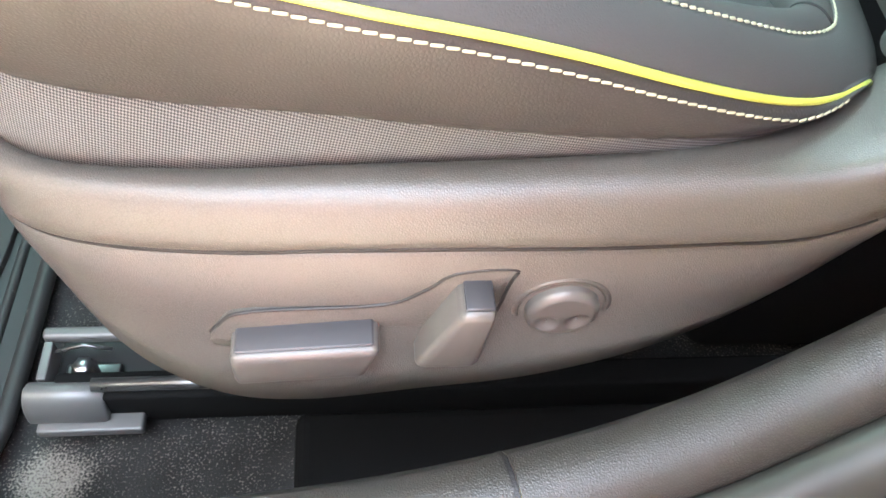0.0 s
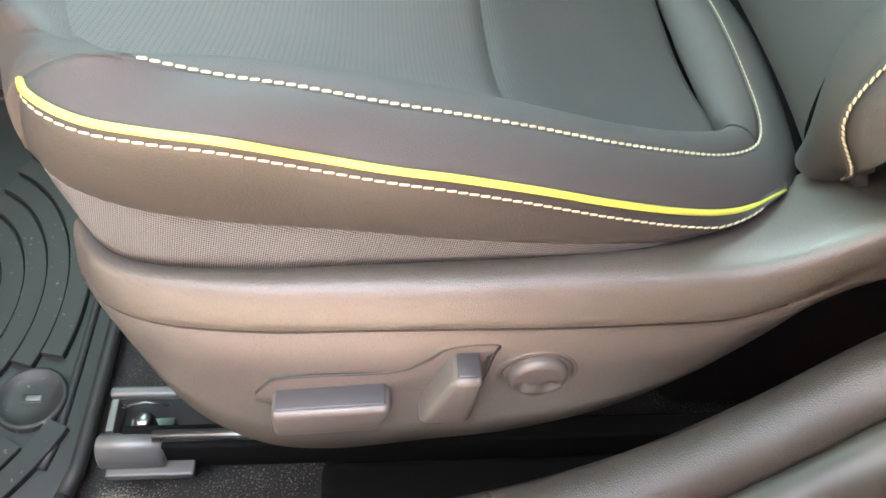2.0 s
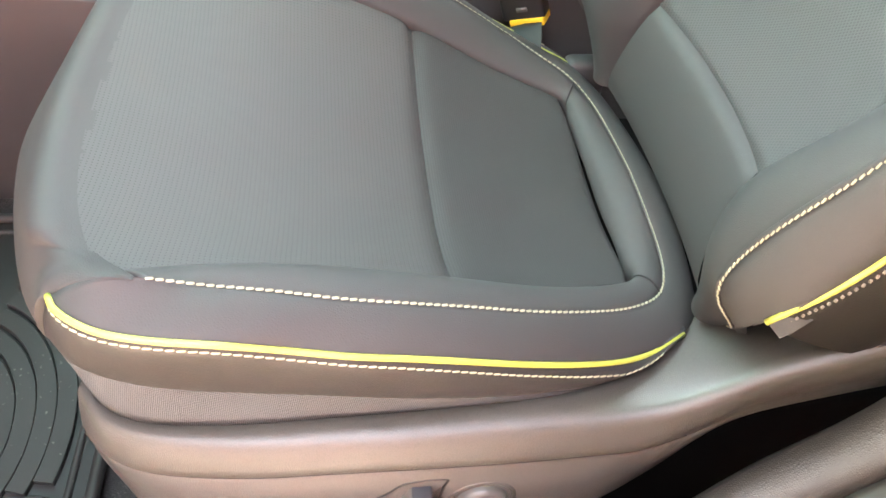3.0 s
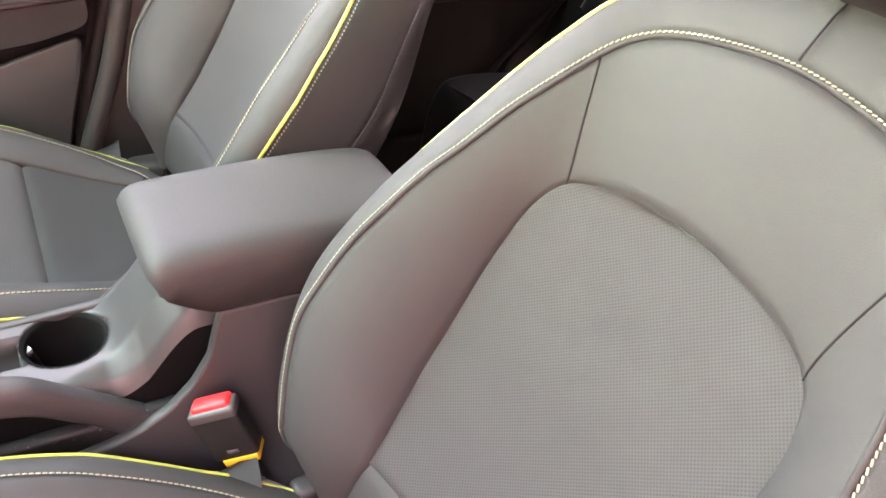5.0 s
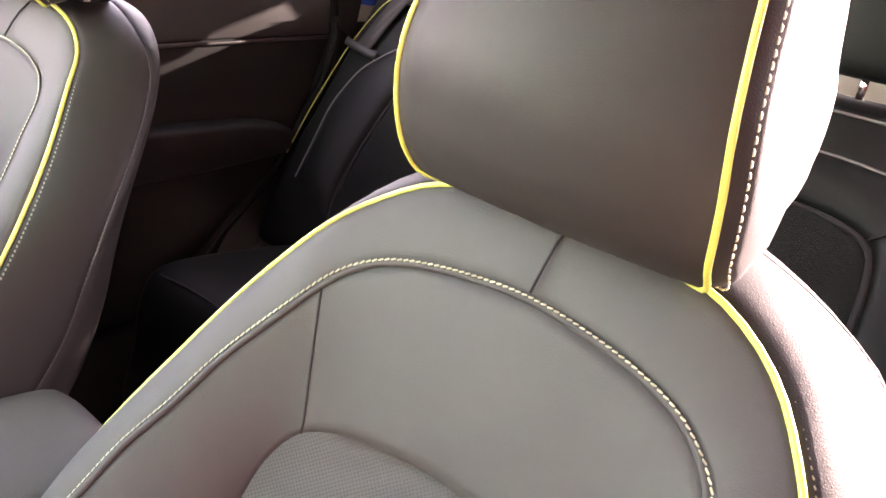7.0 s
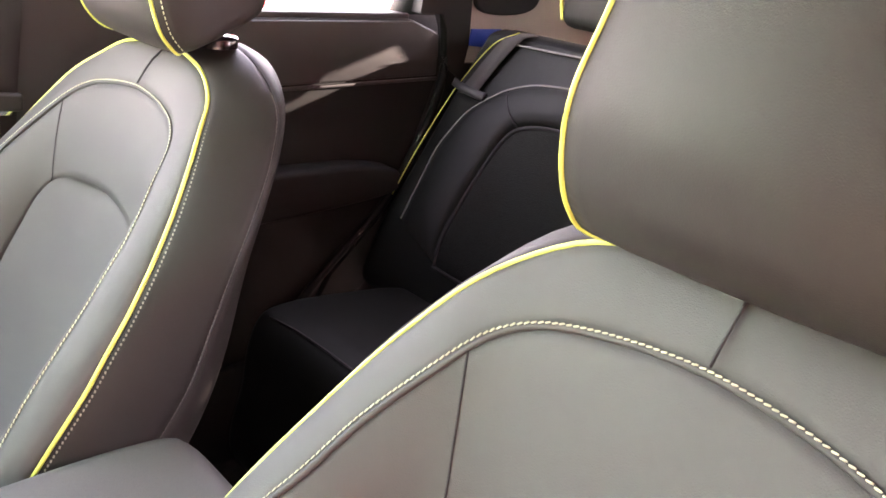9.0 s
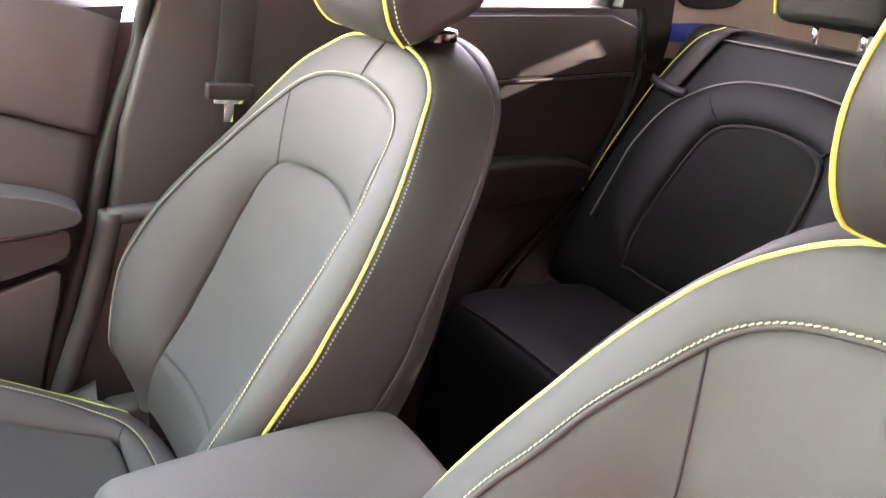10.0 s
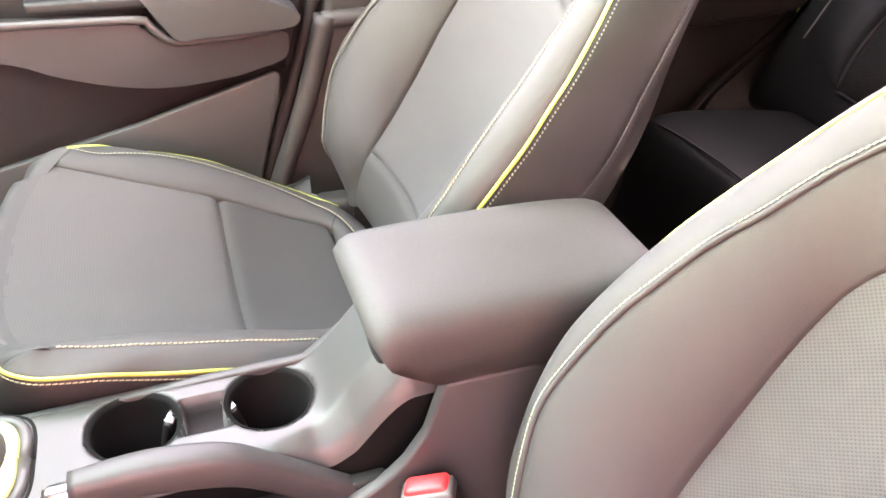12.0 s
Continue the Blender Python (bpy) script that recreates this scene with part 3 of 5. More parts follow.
    for k, (a, b) in enumerate(zip(front_n, front_f)):
        w = k / (n - 1)
        dip = -0.040 * (0.55 + 0.45 * math.sin(math.pi * w))
        row = []
        for j in range(41):
            u = j / 40
            q = a.lerp(b, u)
            q.z += dip * (1 - abs(2 * u - 1) ** 2.4) + 0.004 * math.sin(math.pi * u) ** 0.3
            q.x -= 0.040 * (1 - abs(2 * u - 1) ** 2.6) * max(0.0, 1 - w / 0.45) ** 1.5
            if k == n - 1 or w > 0.8:
                r = Vector((rear[j].x, rear[j].y + YC, rear[j].z - 0.018 * (1 - abs(2 * u - 1) ** 2.4))) + shift
                f = ((w - 0.8) / 0.2) ** 2
                q = q.lerp(r, f)
            row.append(q)
        rows.append(row)
    split = 46
    def dished(part_rows, ends):
        m = len(part_rows)
        out = []
        for k, row in enumerate(part_rows):
            e = 0.007 * (math.exp(-k / 1.3) if ends[0] else 0) + (0.007 if m > 40 else 0.005) * (math.exp(-(m - 1 - k) / 1.3) if ends[1] else 0)
            out.append([q - Vector((0, 0, e)) for q in row])
        return out
    bm = bmesh.new()
    add_grid(bm, dished(rows[:split + 1], (False, True)))
    part("seat_front_insert", bm, perforated, seat, "perforated dark grey leather")
    bm = bmesh.new()
    add_grid(bm, dished(rows[split:], (True, True)))
    part("seat_rear_insert", bm, seat_cloth, seat, "fine mesh cloth insert")
    stn, pin, lon, ton = (side(c, n, shift) for c in (SEAT_STITCH, SEAT_PIPE, SEAT_LOW, SHIELD_TOP))
    whole_st = arch(SEAT_STITCH, 161, shift, 9, 0.385)
    tail = [rows[-1][j] - shift for j in (4, 9, 14, 20)]
    insert_loop = SEAT_INSERT + [(q.x, YC - q.y, q.z + 0.001) for q in tail[:-1]] + [(tail[-1].x, 0.0, tail[-1].z + 0.001)]
    whole_in = arch(insert_loop, 161, shift, 4, 0.385)
    bm = bmesh.new()
    def below(p):
        return p - Vector((0, 0, 0.1))
    strip = relax(panel_rows(whole_in, whole_st, 10, 0.007, below, 0.55, 0.014, 10), 4)
    corner_lines = [[strip[j][k] + Vector((0, 0, 0.0004)) for j in range(1, 12)] for k in (63, 97)]
    add_grid(bm, close_ends(strip, below))
    for line in corner_lines:
        part("corner_seam", tube(line, 0.0008, 6), thread_dark, seat)
    part("seat_bolster", bm, leather, seat, "smooth dark grey leather bolster")
    outer_loop = arch(SEAT_PIPE + [(0.215, 0.120, 0.262), (0.228, 0.0, 0.262)], 161, shift, len(SEAT_PIPE) - 1, 0.40)
    bm = bmesh.new()
    border = panel_rows(whole_st, outer_loop, 10, 0.0045, cc, 0.6, 0.012, 14)
    # the border's front ends follow the curved seam of the cushion nose
    lead = resample([(-0.172, 0.209, 0.401), (-0.180, 0.2090, 0.4030), (-0.194, 0.2095, 0.403), (-0.211, 0.2075, 0.396), (-0.225, 0.2055, 0.3845)], 11)
    for end, sgn in ((0, -1), (-1, 1)):
        offsets = [Vector((q.x, YC + sgn * q.y, q.z)) + shift - border[j + 1][end] for j, q in enumerate(lead)]
        offsets = [offsets[0]] + offsets + [offsets[-1]]
        for k in range(16):
            fade = (1 - k / 16) ** 2
            at = k if end == 0 else -1 - k
            for j, off in enumerate(offsets):
                border[j][at] = border[j][at] + off * fade
    add_grid(bm, close_ends(border, cc))
    part("seat_border", bm, leather, seat)
    part("seat_stitching", stitches([p + nn * 0.001 for p, nn in zip(whole_st, seam_normals(whole_st, cc))],
                                    seam_normals(whole_st, cc), 0.0044, 0.0009, 0.0017, 0.0009, 0.15), thread, seat, "pale yellow thread")
    # rounded front of the cushion
    def ring(rows_h):
        both = [(x, -h, z) for x, h, z in rows_h] + [(x, h, z) for x, h, z in reversed(rows_h) if h > 0]
        return [q + Vector((0, YC, 0)) + shift for q in resample(both, 91)]
    near_end = [(-0.225, 0.2055, 0.3845), (-0.211, 0.2075, 0.396), (-0.194, 0.2095, 0.403), (-0.180, 0.2090, 0.4030)]
    near_end = [Vector((x, YC - h, z)) + shift for x, h, z in near_end]
    far_end = [Vector((q.x, 2 * (YC + shift.y) - q.y, q.z)) for q in reversed(near_end)]
    top = resample([*near_end, *rows[0][2:-2:4], *far_end], 91)
    brow = ring([(-0.242, 0.196, 0.352), (-0.243, 0.188, 0.358), (-0.251, 0.168, 0.352), (-0.264, 0.140, 0.348), (-0.278, 0.100, 0.342), (-0.290, 0.060, 0.336), (-0.300, 0.0, 0.330)])
    chin = ring([(-0.247, 0.186, 0.328), (-0.250, 0.178, 0.328), (-0.260, 0.162, 0.320), (-0.276, 0.135, 0.308), (-0.292, 0.095, 0.298), (-0.303, 0.050, 0.292), (-0.308, 0.0, 0.288)])
    low = ring([(-0.250, 0.178, 0.315), (-0.254, 0.168, 0.305), (-0.264, 0.155, 0.295), (-0.278, 0.130, 0.278), (-0.290, 0.090, 0.264), (-0.298, 0.045, 0.256), (-0.300, 0.0, 0.252)])
    columns = []
    for a, b, c, d in zip(top, brow, chin, low):
        crest = a.lerp(b, 0.45) + Vector((-0.5, 0, 0.8)).normalized() * (a - b).length * 0.13
        flow = max(0.0, min(1.0, (0.185 - abs(a.y - YC - shift.y)) / 0.03))  # runs on smoothly from the insert
        crest = crest.lerp(a + Vector((-0.97, 0, 0.22)) * (a - b).length * 0.34, flow)
        columns.append([a - Vector((-0.004, 0, 0.0012))] + resample([a, crest, b, c, d], 20))
    columns.insert(0, [q + Vector((0.014, 0.012, -0.002)) for q in columns[0]])
    columns.append([q + Vector((0.014, -0.012, -0.002)) for q in columns[-1]])
    bm = bmesh.new()
    add_grid(bm, columns)
    def nose_core(p):
        return Vector((-0.15, p.y, 0.25)) + Vector((shift.x, 0, shift.z))
    part("seat_nose", bm, leather, seat)
    under = [Vector((q.x + 0.06, YC + shift.y + (q.y - YC - shift.y) * 0.9, 0.20 + shift.z)) for q in low]
    part("seat_underside", panel(low, under, 4, 0.004, nose_core), shell_dark, seat)
    for far in (False, True):
        pin, lon, ton = (side(c, n, shift, far) for c in (SEAT_PIPE, SEAT_LOW, BELLOWS_FOOT))
        bm = bmesh.new()
        side_rows = panel_rows(pin, lon, 8, 0.006, cc, 0.55, 0.012, 8)
        line = []
        for k, (p, q) in enumerate(zip(pin, lon)):
            w = min(0.5, 0.0056 / max(0.004, (q - p).length)) * 8
            j = int(w)
            line.append(side_rows[j + 1][k].lerp(side_rows[j + 2][k], w - j) + Vector((0, 0.0004 if far else -0.0004, 0.0003)))
        add_grid(bm, close_ends(side_rows, cc))
        part("seat_side_panel", bm, leather_side, seat)
        inset = [q + Vector((0, (1 if not far else -1) * 0.0012, -0.0045)) for q in ton]
        part("seat_bellows", panel([q + Vector((0, (1 if not far else -1) * 0.004, 0.004)) for q in lon], inset, 4, 0.002, cc), fabric, seat, "grey woven stretch fabric")
        part("seat_piping", tube([q + Vector((0, 0, 0.0008)) for q in (pin[8:] if far else pin)], 0.0026 if far else 0.0020), lime, seat, "bright lime yellow piping")
        line = line[1:-6]
        outward = [Vector((0, 1 if far else -1, 0.5)).normalized()] * len(line)
        part("seat_side_stitching", stitches(line, outward, 0.0050, 0.0008, 0.0013, 0.0008, 0.10), thread, seat, "pale thread")
    # the cushion is wider towards the car's far side than the backrest above it
    spread = 0.030 if power else 0.012
    for ob in [o for o in seat.children if o.name.startswith(("seat_", "corner_seam"))]:
        for v in ob.data.vertices:
            w = max(0.0, min(1.0, (v.co.y - YC - shift.y - 0.02) / 0.17))
            rear = max(0.0, min(1.0, (v.co.x - shift.x) / 0.10))
            v.co.y += spread * w * w * (3 - 2 * w)
            v.co.z -= 0.3 * spread * w * rear
    frame_mid = YC + shift.y
    # plain block in the shade tone, closes the view under the cushion
    part("seat_frame", shape(0.165 + shift.x, 0.400, frame_mid - 0.190, frame_mid + 0.190, 0.03, 0.215 + shift.z, 0.02), shade_black, seat, "seat frame block, near-black for the shade under the seat")
    # plastic side shields
    for far in (False, True):
        t_, r_, c_, f_, b_ = (side(c, 90, shift, far) for c in (SHIELD_TOP, SHIELD_RIDGE, SHIELD_CREASE, SHIELD_FACE, SHIELD_FOOT))
        length = 62 if far else 90  # the far shield stops short of the belt buckle
        s = 1 if far else -1
        rows = [[] for _ in range(17)]
        for k in range(length):
            t, rd, c, f, b = t_[k] - Vector((0, 0, 0.003)), r_[k], c_[k], f_[k], b_[k]
            inn = Vector((0, -s, 0))
            fade = 1 - max(0.0, min(1.0, (k - 58) / 14))
            rows[0].append(t + inn * 0.03 + Vector((0, 0, -0.02)))
            rows[1].append(t + inn * 0.003 + Vector((0, 0, -0.002)))
            rows[2].append(t + Vector((0, s * 0.001, 0.000)))
            rows[3].append(t.lerp(rd, 0.5) + Vector((0, s * 0.001, 0.0028)))
            rows[4].append(t.lerp(rd, 0.82) + Vector((0, s * 0.0005, 0.0022)))
            rows[5].append(rd + Vector((0, s * 0.0012, 0)))
            rows[6].append(rd.lerp(c, 0.22) + Vector((0, s * 0.0030, 0)))
            rows[7].append(rd.lerp(c, 0.60) + Vector((0, s * 0.0040, 0)))
            rows[8].append(c + Vector((0, s * 0.0026 * fade, 0.0040)))
            rows[9].append(c + Vector((0, s * 0.0018 * fade, 0.0020)))
            # a narrow groove under the overhang, then the proud lower face
            rows[10].append(c + Vector((0, -s * 0.0040 * fade, 0.0010 * fade)))
            rows[11].append(c + Vector((0, -s * 0.0040 * fade, -0.0062)))
            rows[12].append(c + Vector((0, -s * 0.0004 * fade, -0.0086)))
            rows[13].append(f)
            rows[14].append(f.lerp(b, 0.62) + Vector((0, s * 0.001, 0)))
            rows[15].append(b)
            rows[16].append(b + inn * 0.03 + Vector((0, 0, -0.006)))
        bm = bmesh.new()
        add_grid(bm, rows[:10])
        add_grid(bm, rows[9:12])
        add_grid(bm, rows[11:])
        # the far shield takes a black tone in place of the shade there
        sh_ob = part("side_shield", bm, plastic_dark if far else plastic, seat, "plain plastic shield, black for the shade on the far side" if far else "grained dark grey plastic shield")
        if power and not far:
            # black strip in the groove paints the shadow line under the overhang
            part("crease_shade", tube([q + Vector((0, -s * 0.0026, -0.0044)) for q in c_[1:66]], 0.0017, 6), seal_black, sh_ob, "dark strip for the shade under the crease")
            switches(sh_ob)
    return seat


def switches(shield):
    corners = [(-0.137, 0.172), (-0.136, 0.190), (-0.120, 0.199), (-0.060, 0.203), (-0.040, 0.215), (-0.026, 0.229), (0.000, 0.232),
               (0.000, 0.221), (-0.012, 0.172), (-0.060, 0.168)]
    plate = soft_outline(corners, 60)
    base = slab(plate, "y", 0.0117, 0.016, 0.0004, 1)
    for v in base.verts:
        if v.co.y < 0.0125:
            v.co.y -= 0.0035 * max(0.0, min(1.0, (0.200 - v.co.z) / 0.030))
    part("switch_plate", base, plastic, shield)
    # dark outline standing in for the shading of a recess round the plate
    loop = [Vector((x, 0.0118, z)) for x, z in plate if z > 0.18]
    part("plate_shade_line", tube(loop, 0.0011, 6), plastic_dark, shield)
    b = shape(-0.1325, -0.0605, -0.007, 0.016, 0.160, 0.1875, 0.0045, 4)
    for v in b.verts:
        if v.co.z < 0.168 and v.co.x > -0.080:
            v.co.x -= 0.006
        v.co.z += (v.co.x + 0.098) * 0.08
    s = part("slide_switch", b, plastic_smooth, shield, "satin grey seat slide switch")
    cap = shape(-0.1300, -0.0635, -0.0035, 0.016, 0.1870, 0.1890, 0.0012, 2)
    for v in cap.verts:
        v.co.z += (v.co.x + 0.098) * 0.08
    part("switch_cap", cap, plastic_cap, s, "bluish grey cap")
    b = shape(-0.0150, 0.0100, -0.008, 0.016, -0.026, 0.024, 0.0045, 4)
    def lean(v):
        f = (v.co.z + 0.026) / 0.050
        left = -0.0230 + 0.0205 * f
        right = 0.0105 + 0.0035 * f
        w = (v.co.x + 0.0150) / 0.0250
        v.co.x = left + (right - left) * w - 0.0215
        v.co.z += 0.198
    for v in b.verts:
        lean(v)
    s = part("recline_switch", b, plastic_smooth, shield, "satin grey recline switch")
    cap = shape(-0.0130, 0.0080, -0.0045, 0.016, 0.0235, 0.0255, 0.0012, 2)
    for v in cap.verts:
        lean(v)
    part("switch_cap", cap, plastic_cap, s, "bluish grey cap")
    at = (0.0295, 0.003, 0.1990)
    part("knob_well", lathe([(0.0188, 0.0120), (0.0212, 0.0120), (0.0217, 0.0083), (0.0232, 0.0076), (0.0250, 0.0086), (0.0250, 0.013)], at), plastic, shield)
    part("well_shadow_gap", lathe([(0.0205, 0.0112), (0.0005, 0.0112)], at), plastic_dark, shield)
    knob = lathe([(0.0186, 0.016), (0.0186, 0.0060), (0.0180, 0.0040), (0.0163, 0.0027), *[(0.0154 - 0.001 * n, 0.0022 - 0.00002 * n) for n in range(15)], (0.0004, 0.0019)], at, "y", 72)
    for v in knob.verts:
        for a in (-2.45, -0.55):
            d = math.hypot(v.co.x - at[0] - 0.0095 * math.cos(a), v.co.z - at[2] - 0.0095 * math.sin(a))
            if d < 0.0068 and v.co.y < 0.0075:
                v.co.y += 0.0030 * (1 - (d / 0.0068) ** 2)
    k = part("lumbar_knob", knob, plastic_smooth, shield, "round satin grey lumbar knob with two finger dimples")
    for a in (-2.45, -0.55):
        x, z = at[0] + 0.0095 * math.cos(a), at[2] + 0.0095 * math.sin(a)
        part("dimple_dot", lathe([(0.0008, 0.0), (0.0007, -0.0006), (0.0001, -0.0009)], (x, 0.0078, z), "y", 10), plastic_smooth, k)


HEAD = [(0.822, 0.470, 0.070, 0.548), (0.826, 0.452, 0.096, 0.560), (0.843, 0.436, 0.100, 0.564), (0.862, 0.428, 0.1015, 0.565), (0.881, 0.4235, 0.1015, 0.562),
        (0.900, 0.4210, 0.100, 0.562), (0.920, 0.4225, 0.0975, 0.566), (0.945, 0.4290, 0.0935, 0.568), (0.970, 0.4360, 0.090, 0.568),
        (1.000, 0.4470, 0.0850, 0.562), (1.020, 0.4570, 0.0790, 0.552), (1.032, 0.4700, 0.0690, 0.524), (1.036, 0.488, 0.050, 0.510)]


def headrest(shift, seat):
    zs = [Vector(r) for r in [(z, f, h) for z, f, h, b in HEAD]]
    front = resample(zs, 40)
    back = resample([(z, b, 0) for z, f, h, b in HEAD], 40)
    rows, pipe_n, pipe_f = [], [], []
    for (z, f, h), (z2, b, _) in zip(front, back):
        ring = []
        for j in range(13):
            u = -1 + 2 * j / 12
            ring.append((f - 0.016 * (1 - u * u) * max(0.0, min(1.0, (z - 0.818) / 0.045)), u * h))
        wide = h + 0.006
        ring += [(f + 0.006, h + 0.002), (f + (b - f) * 0.35, wide), (f + (b - f) * 0.6, wide)]
        for j in range(9):
            a = math.pi / 2 * j / 8
            ring.append((b - 0.035 + 0.035 * math.sin(a), (wide - 0.03) + 0.03 * math.cos(a)))
        for j in range(9):
            a = math.pi / 2 * j / 8
            ring.append((b - 0.035 + 0.035 * math.cos(a), -(wide - 0.03) - 0.03 * math.sin(a)))
        ring += [(f + (b - f) * 0.6, -wide), (f + (b - f) * 0.35, -h - 0.011), (f + 0.013, -h - 0.0098), (f + 0.010, -h - 0.0085), (f + 0.003, -h - 0.003)]
        zt = lambda x: z + (x - f) * (0.02 + 0.42 * max(0.0, min(1.0, (0.93 - z) / 0.09)))
        rows.append([Vector((x, YC + y, zt(x))) + shift for x, y in ring])
        pipe_n.append(Vector((f, YC - h, z)) + shift)
        pipe_f.append(Vector((f, YC + h, z)) + shift)
    bm = bmesh.new()
    made = add_grid(bm, rows, loop=True)
    bm.faces.new(made[0])
    bm.faces.new(made[-1])
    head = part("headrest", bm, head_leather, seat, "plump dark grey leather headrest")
    loop = pipe_n[1:-1] + [pipe_n[-2].lerp(pipe_f[-2], w) + Vector((-0.012 * 4 * w * (1 - w), 0, 0.004)) for w in (0.2, 0.4, 0.6, 0.8)] + list(reversed(pipe_f[1:-1]))
    part("headrest_piping", tube(loop, 0.0020), lime, head, "bright lime yellow piping")
    for line, s in ((pipe_n, -1), (pipe_f, 1)):
        pts = [q + Vector((0.0070, s * (0.0072 if s < 0 else 0.0038), 0.001)) for q in line[2:-2]]
        part("headrest_stitching", stitches(pts, [Vector((0, s, 0))] * len(pts), 0.0036, 0.0017, 0.0012, 0.0009), thread, head)
    for s in (-1, 1):
        pts = [Vector((0.515, YC + s * 0.068, z)) + shift for z in (0.80, 0.84, 0.88)]
        part("post", tube(pts, 0.006, 12), chrome, head, "chrome headrest post")
        part("post_collar", lathe([(0.021, -0.006), (0.022, 0.003), (0.020, 0.006), (0.010, 0.007), (0.006, 0.007)], Vector((0.515, YC + s * 0.068, 0.8335)) + shift, "z", 28), gloss_black, head, "black plastic post guide")
    return head


back_cloth = patterned("ribbed_cloth", (0.065, 0.065, 0.065), (0.048, 0.048, 0.048), [(0.1, 1, 0), (0.45, 0, 0.9)], 0.0036, 0.35, 0.75, 0.0, 0.3)
seat_cloth = patterned("mesh_cloth", (0.041, 0.042, 0.041), (0.025, 0.026, 0.025), [(1, 1, 0), (1, -1, 0)], 0.0030, 0.4, 0.75, 0.1, 0.3)

front_seat("driver_seat", (0, 0, 0), (0, 0, 0), True, "dark grey leather driver seat with lime piping, raised cushion")
front_seat("passenger_seat", (0.003, 0.725, 0.002), (-0.005, 0.70, 0.008), False, "dark grey leather passenger seat with lime piping beside the console")


# ---- the car's shell ----
def structure(name, bm, mat, label="", smooth=False):
    ob = part(name, bm, mat, None, "", smooth)
    return tagged(ob, label, "car interior", "", "structure")


structure("floor", shape(-1.15, 1.30, -0.045, 1.285, -0.06, 0.0, 0.0), carpet, "dark grey speckled car carpet")
structure("ground", shape(-400, 400, -400, 400, -0.60, -0.42, 0.0), paving, "warm brown paved ground outside the car")
structure("ceiling", slab([(0.03, 1.242), (0.12, 1.245), (0.6, 1.25), (1.3, 1.24), (1.80, 1.215), (1.80, 1.255), (1.3, 1.28), (0.6, 1.30), (0.12, 1.292), (0.03, 1.288)], "y", 0.06, 1.18),
          headliner, "pale cloth headliner under the roof")
structure("bulkhead", slab([(-1.2, -0.05), (-1.1, -0.05), (-1.05, 0.35), (-0.70, 0.50), (-0.60, 0.72), (-0.64, 0.84), (-0.80, 0.875), (-1.2, 0.88)], "y", -0.05, 1.29, 0.01, 2), shell_dark, "dark dashboard and front footwell wall")

# sill trim along the driver's door opening
SILL = [(-1.1, -0.066, 0.175), (-0.6, -0.070, 0.178), (-0.25, -0.072, 0.180), (-0.1, -0.065, 0.184), (0.0, -0.053, 0.190), (0.08, -0.036, 0.200),
        (0.15, -0.016, 0.220), (0.21, 0.000, 0.256), (0.27, 0.004, 0.318), (0.31, 0.004, 0.41), (0.335, 0.004, 0.53)]
sill_path = resample(SILL, 560)
joint = min(range(560), key=lambda k: abs(sill_path[k].x + 0.006))
lip = [(-0.012, -0.20), (-0.004, -0.10), (-0.001, -0.020), (0.001, -0.008), (0.006, -0.001), (0.016, 0.003), (0.028, 0.002), (0.038, -0.004), (0.043, -0.011), (0.043, -0.02)]
structure("sill_joint", sweep(sill_path[joint - 1:joint + 1], [(-0.002, -0.10), (0.000, -0.010), (0.006, -0.0022), (0.016, 0.0016), (0.028, 0.0006), (0.040, -0.007)]), plastic_dark, "dark joint in the sill trim", True)
for name, some in (("sill_trim_front", sill_path[:joint]), ("sill_trim_rear", sill_path[joint:])):
    tagged(part(name, sweep(some, lip), sill_plastic, None), "grained dark grey plastic sill trim", "sill trim", "", "structure")
band = [(0.040, -0.03), (0.044, -0.014), (0.050, -0.010), (0.062, -0.012), (0.074, -0.018), (0.078, -0.028), (0.078, -0.05)]
structure("sill_seal", sweep(sill_path, band), sill_rubber, "soft dark rubber door seal", True)
band = [(0.074, -0.06), (0.080, -0.036), (0.092, -0.030), (0.104, -0.033), (0.114, -0.044), (0.116, -0.07)]
structure("sill_seal_outer", sweep(sill_path, band), sill_plastic, "grey outer sill strip", True)
band = [(0.112, -0.09), (0.118, -0.058), (0.135, -0.056), (0.160, -0.070), (0.172, -0.11), (0.172, -0.30)]
structure("sill_body", sweep(sill_path, band), paint_lime, "lime yellow painted body sill", True)


# left rear side of the car: pillar, rear door with its window
structure("pillar_left", slab([(0.34, 0.20), (0.50, 0.20), (0.50, 0.80), (0.46, 1.24), (0.36, 1.24), (0.345, 0.80)], "y", -0.17, 0.0, 0.012, 3), shell_dark, "dark plastic centre pillar", True)
structure("window_rear_left", slab([(0.46, 0.745), (1.34, 0.76), (1.40, 1.22), (0.44, 1.24)], "y", -0.07, -0.065), side_glass, "tinted rear door glass of the driver's side")
# narrow slot, its outline and tint set by the sun patch it casts
structure("window_back", slab([(-0.05, 0.99), (0.873, 0.99), (0.8425, 1.068), (-0.05, 1.068)], "x", 1.905, 1.910), smoked, "unseen smoked rear window slot, shaped for the sun patch on the far door")
structure("window_front", slab([(-0.86, 0.76), (-0.855, 0.76), (0.03, 1.265), (0.025, 1.265)], "y", 0.522, 1.24), green_glass, "green tinted windscreen")
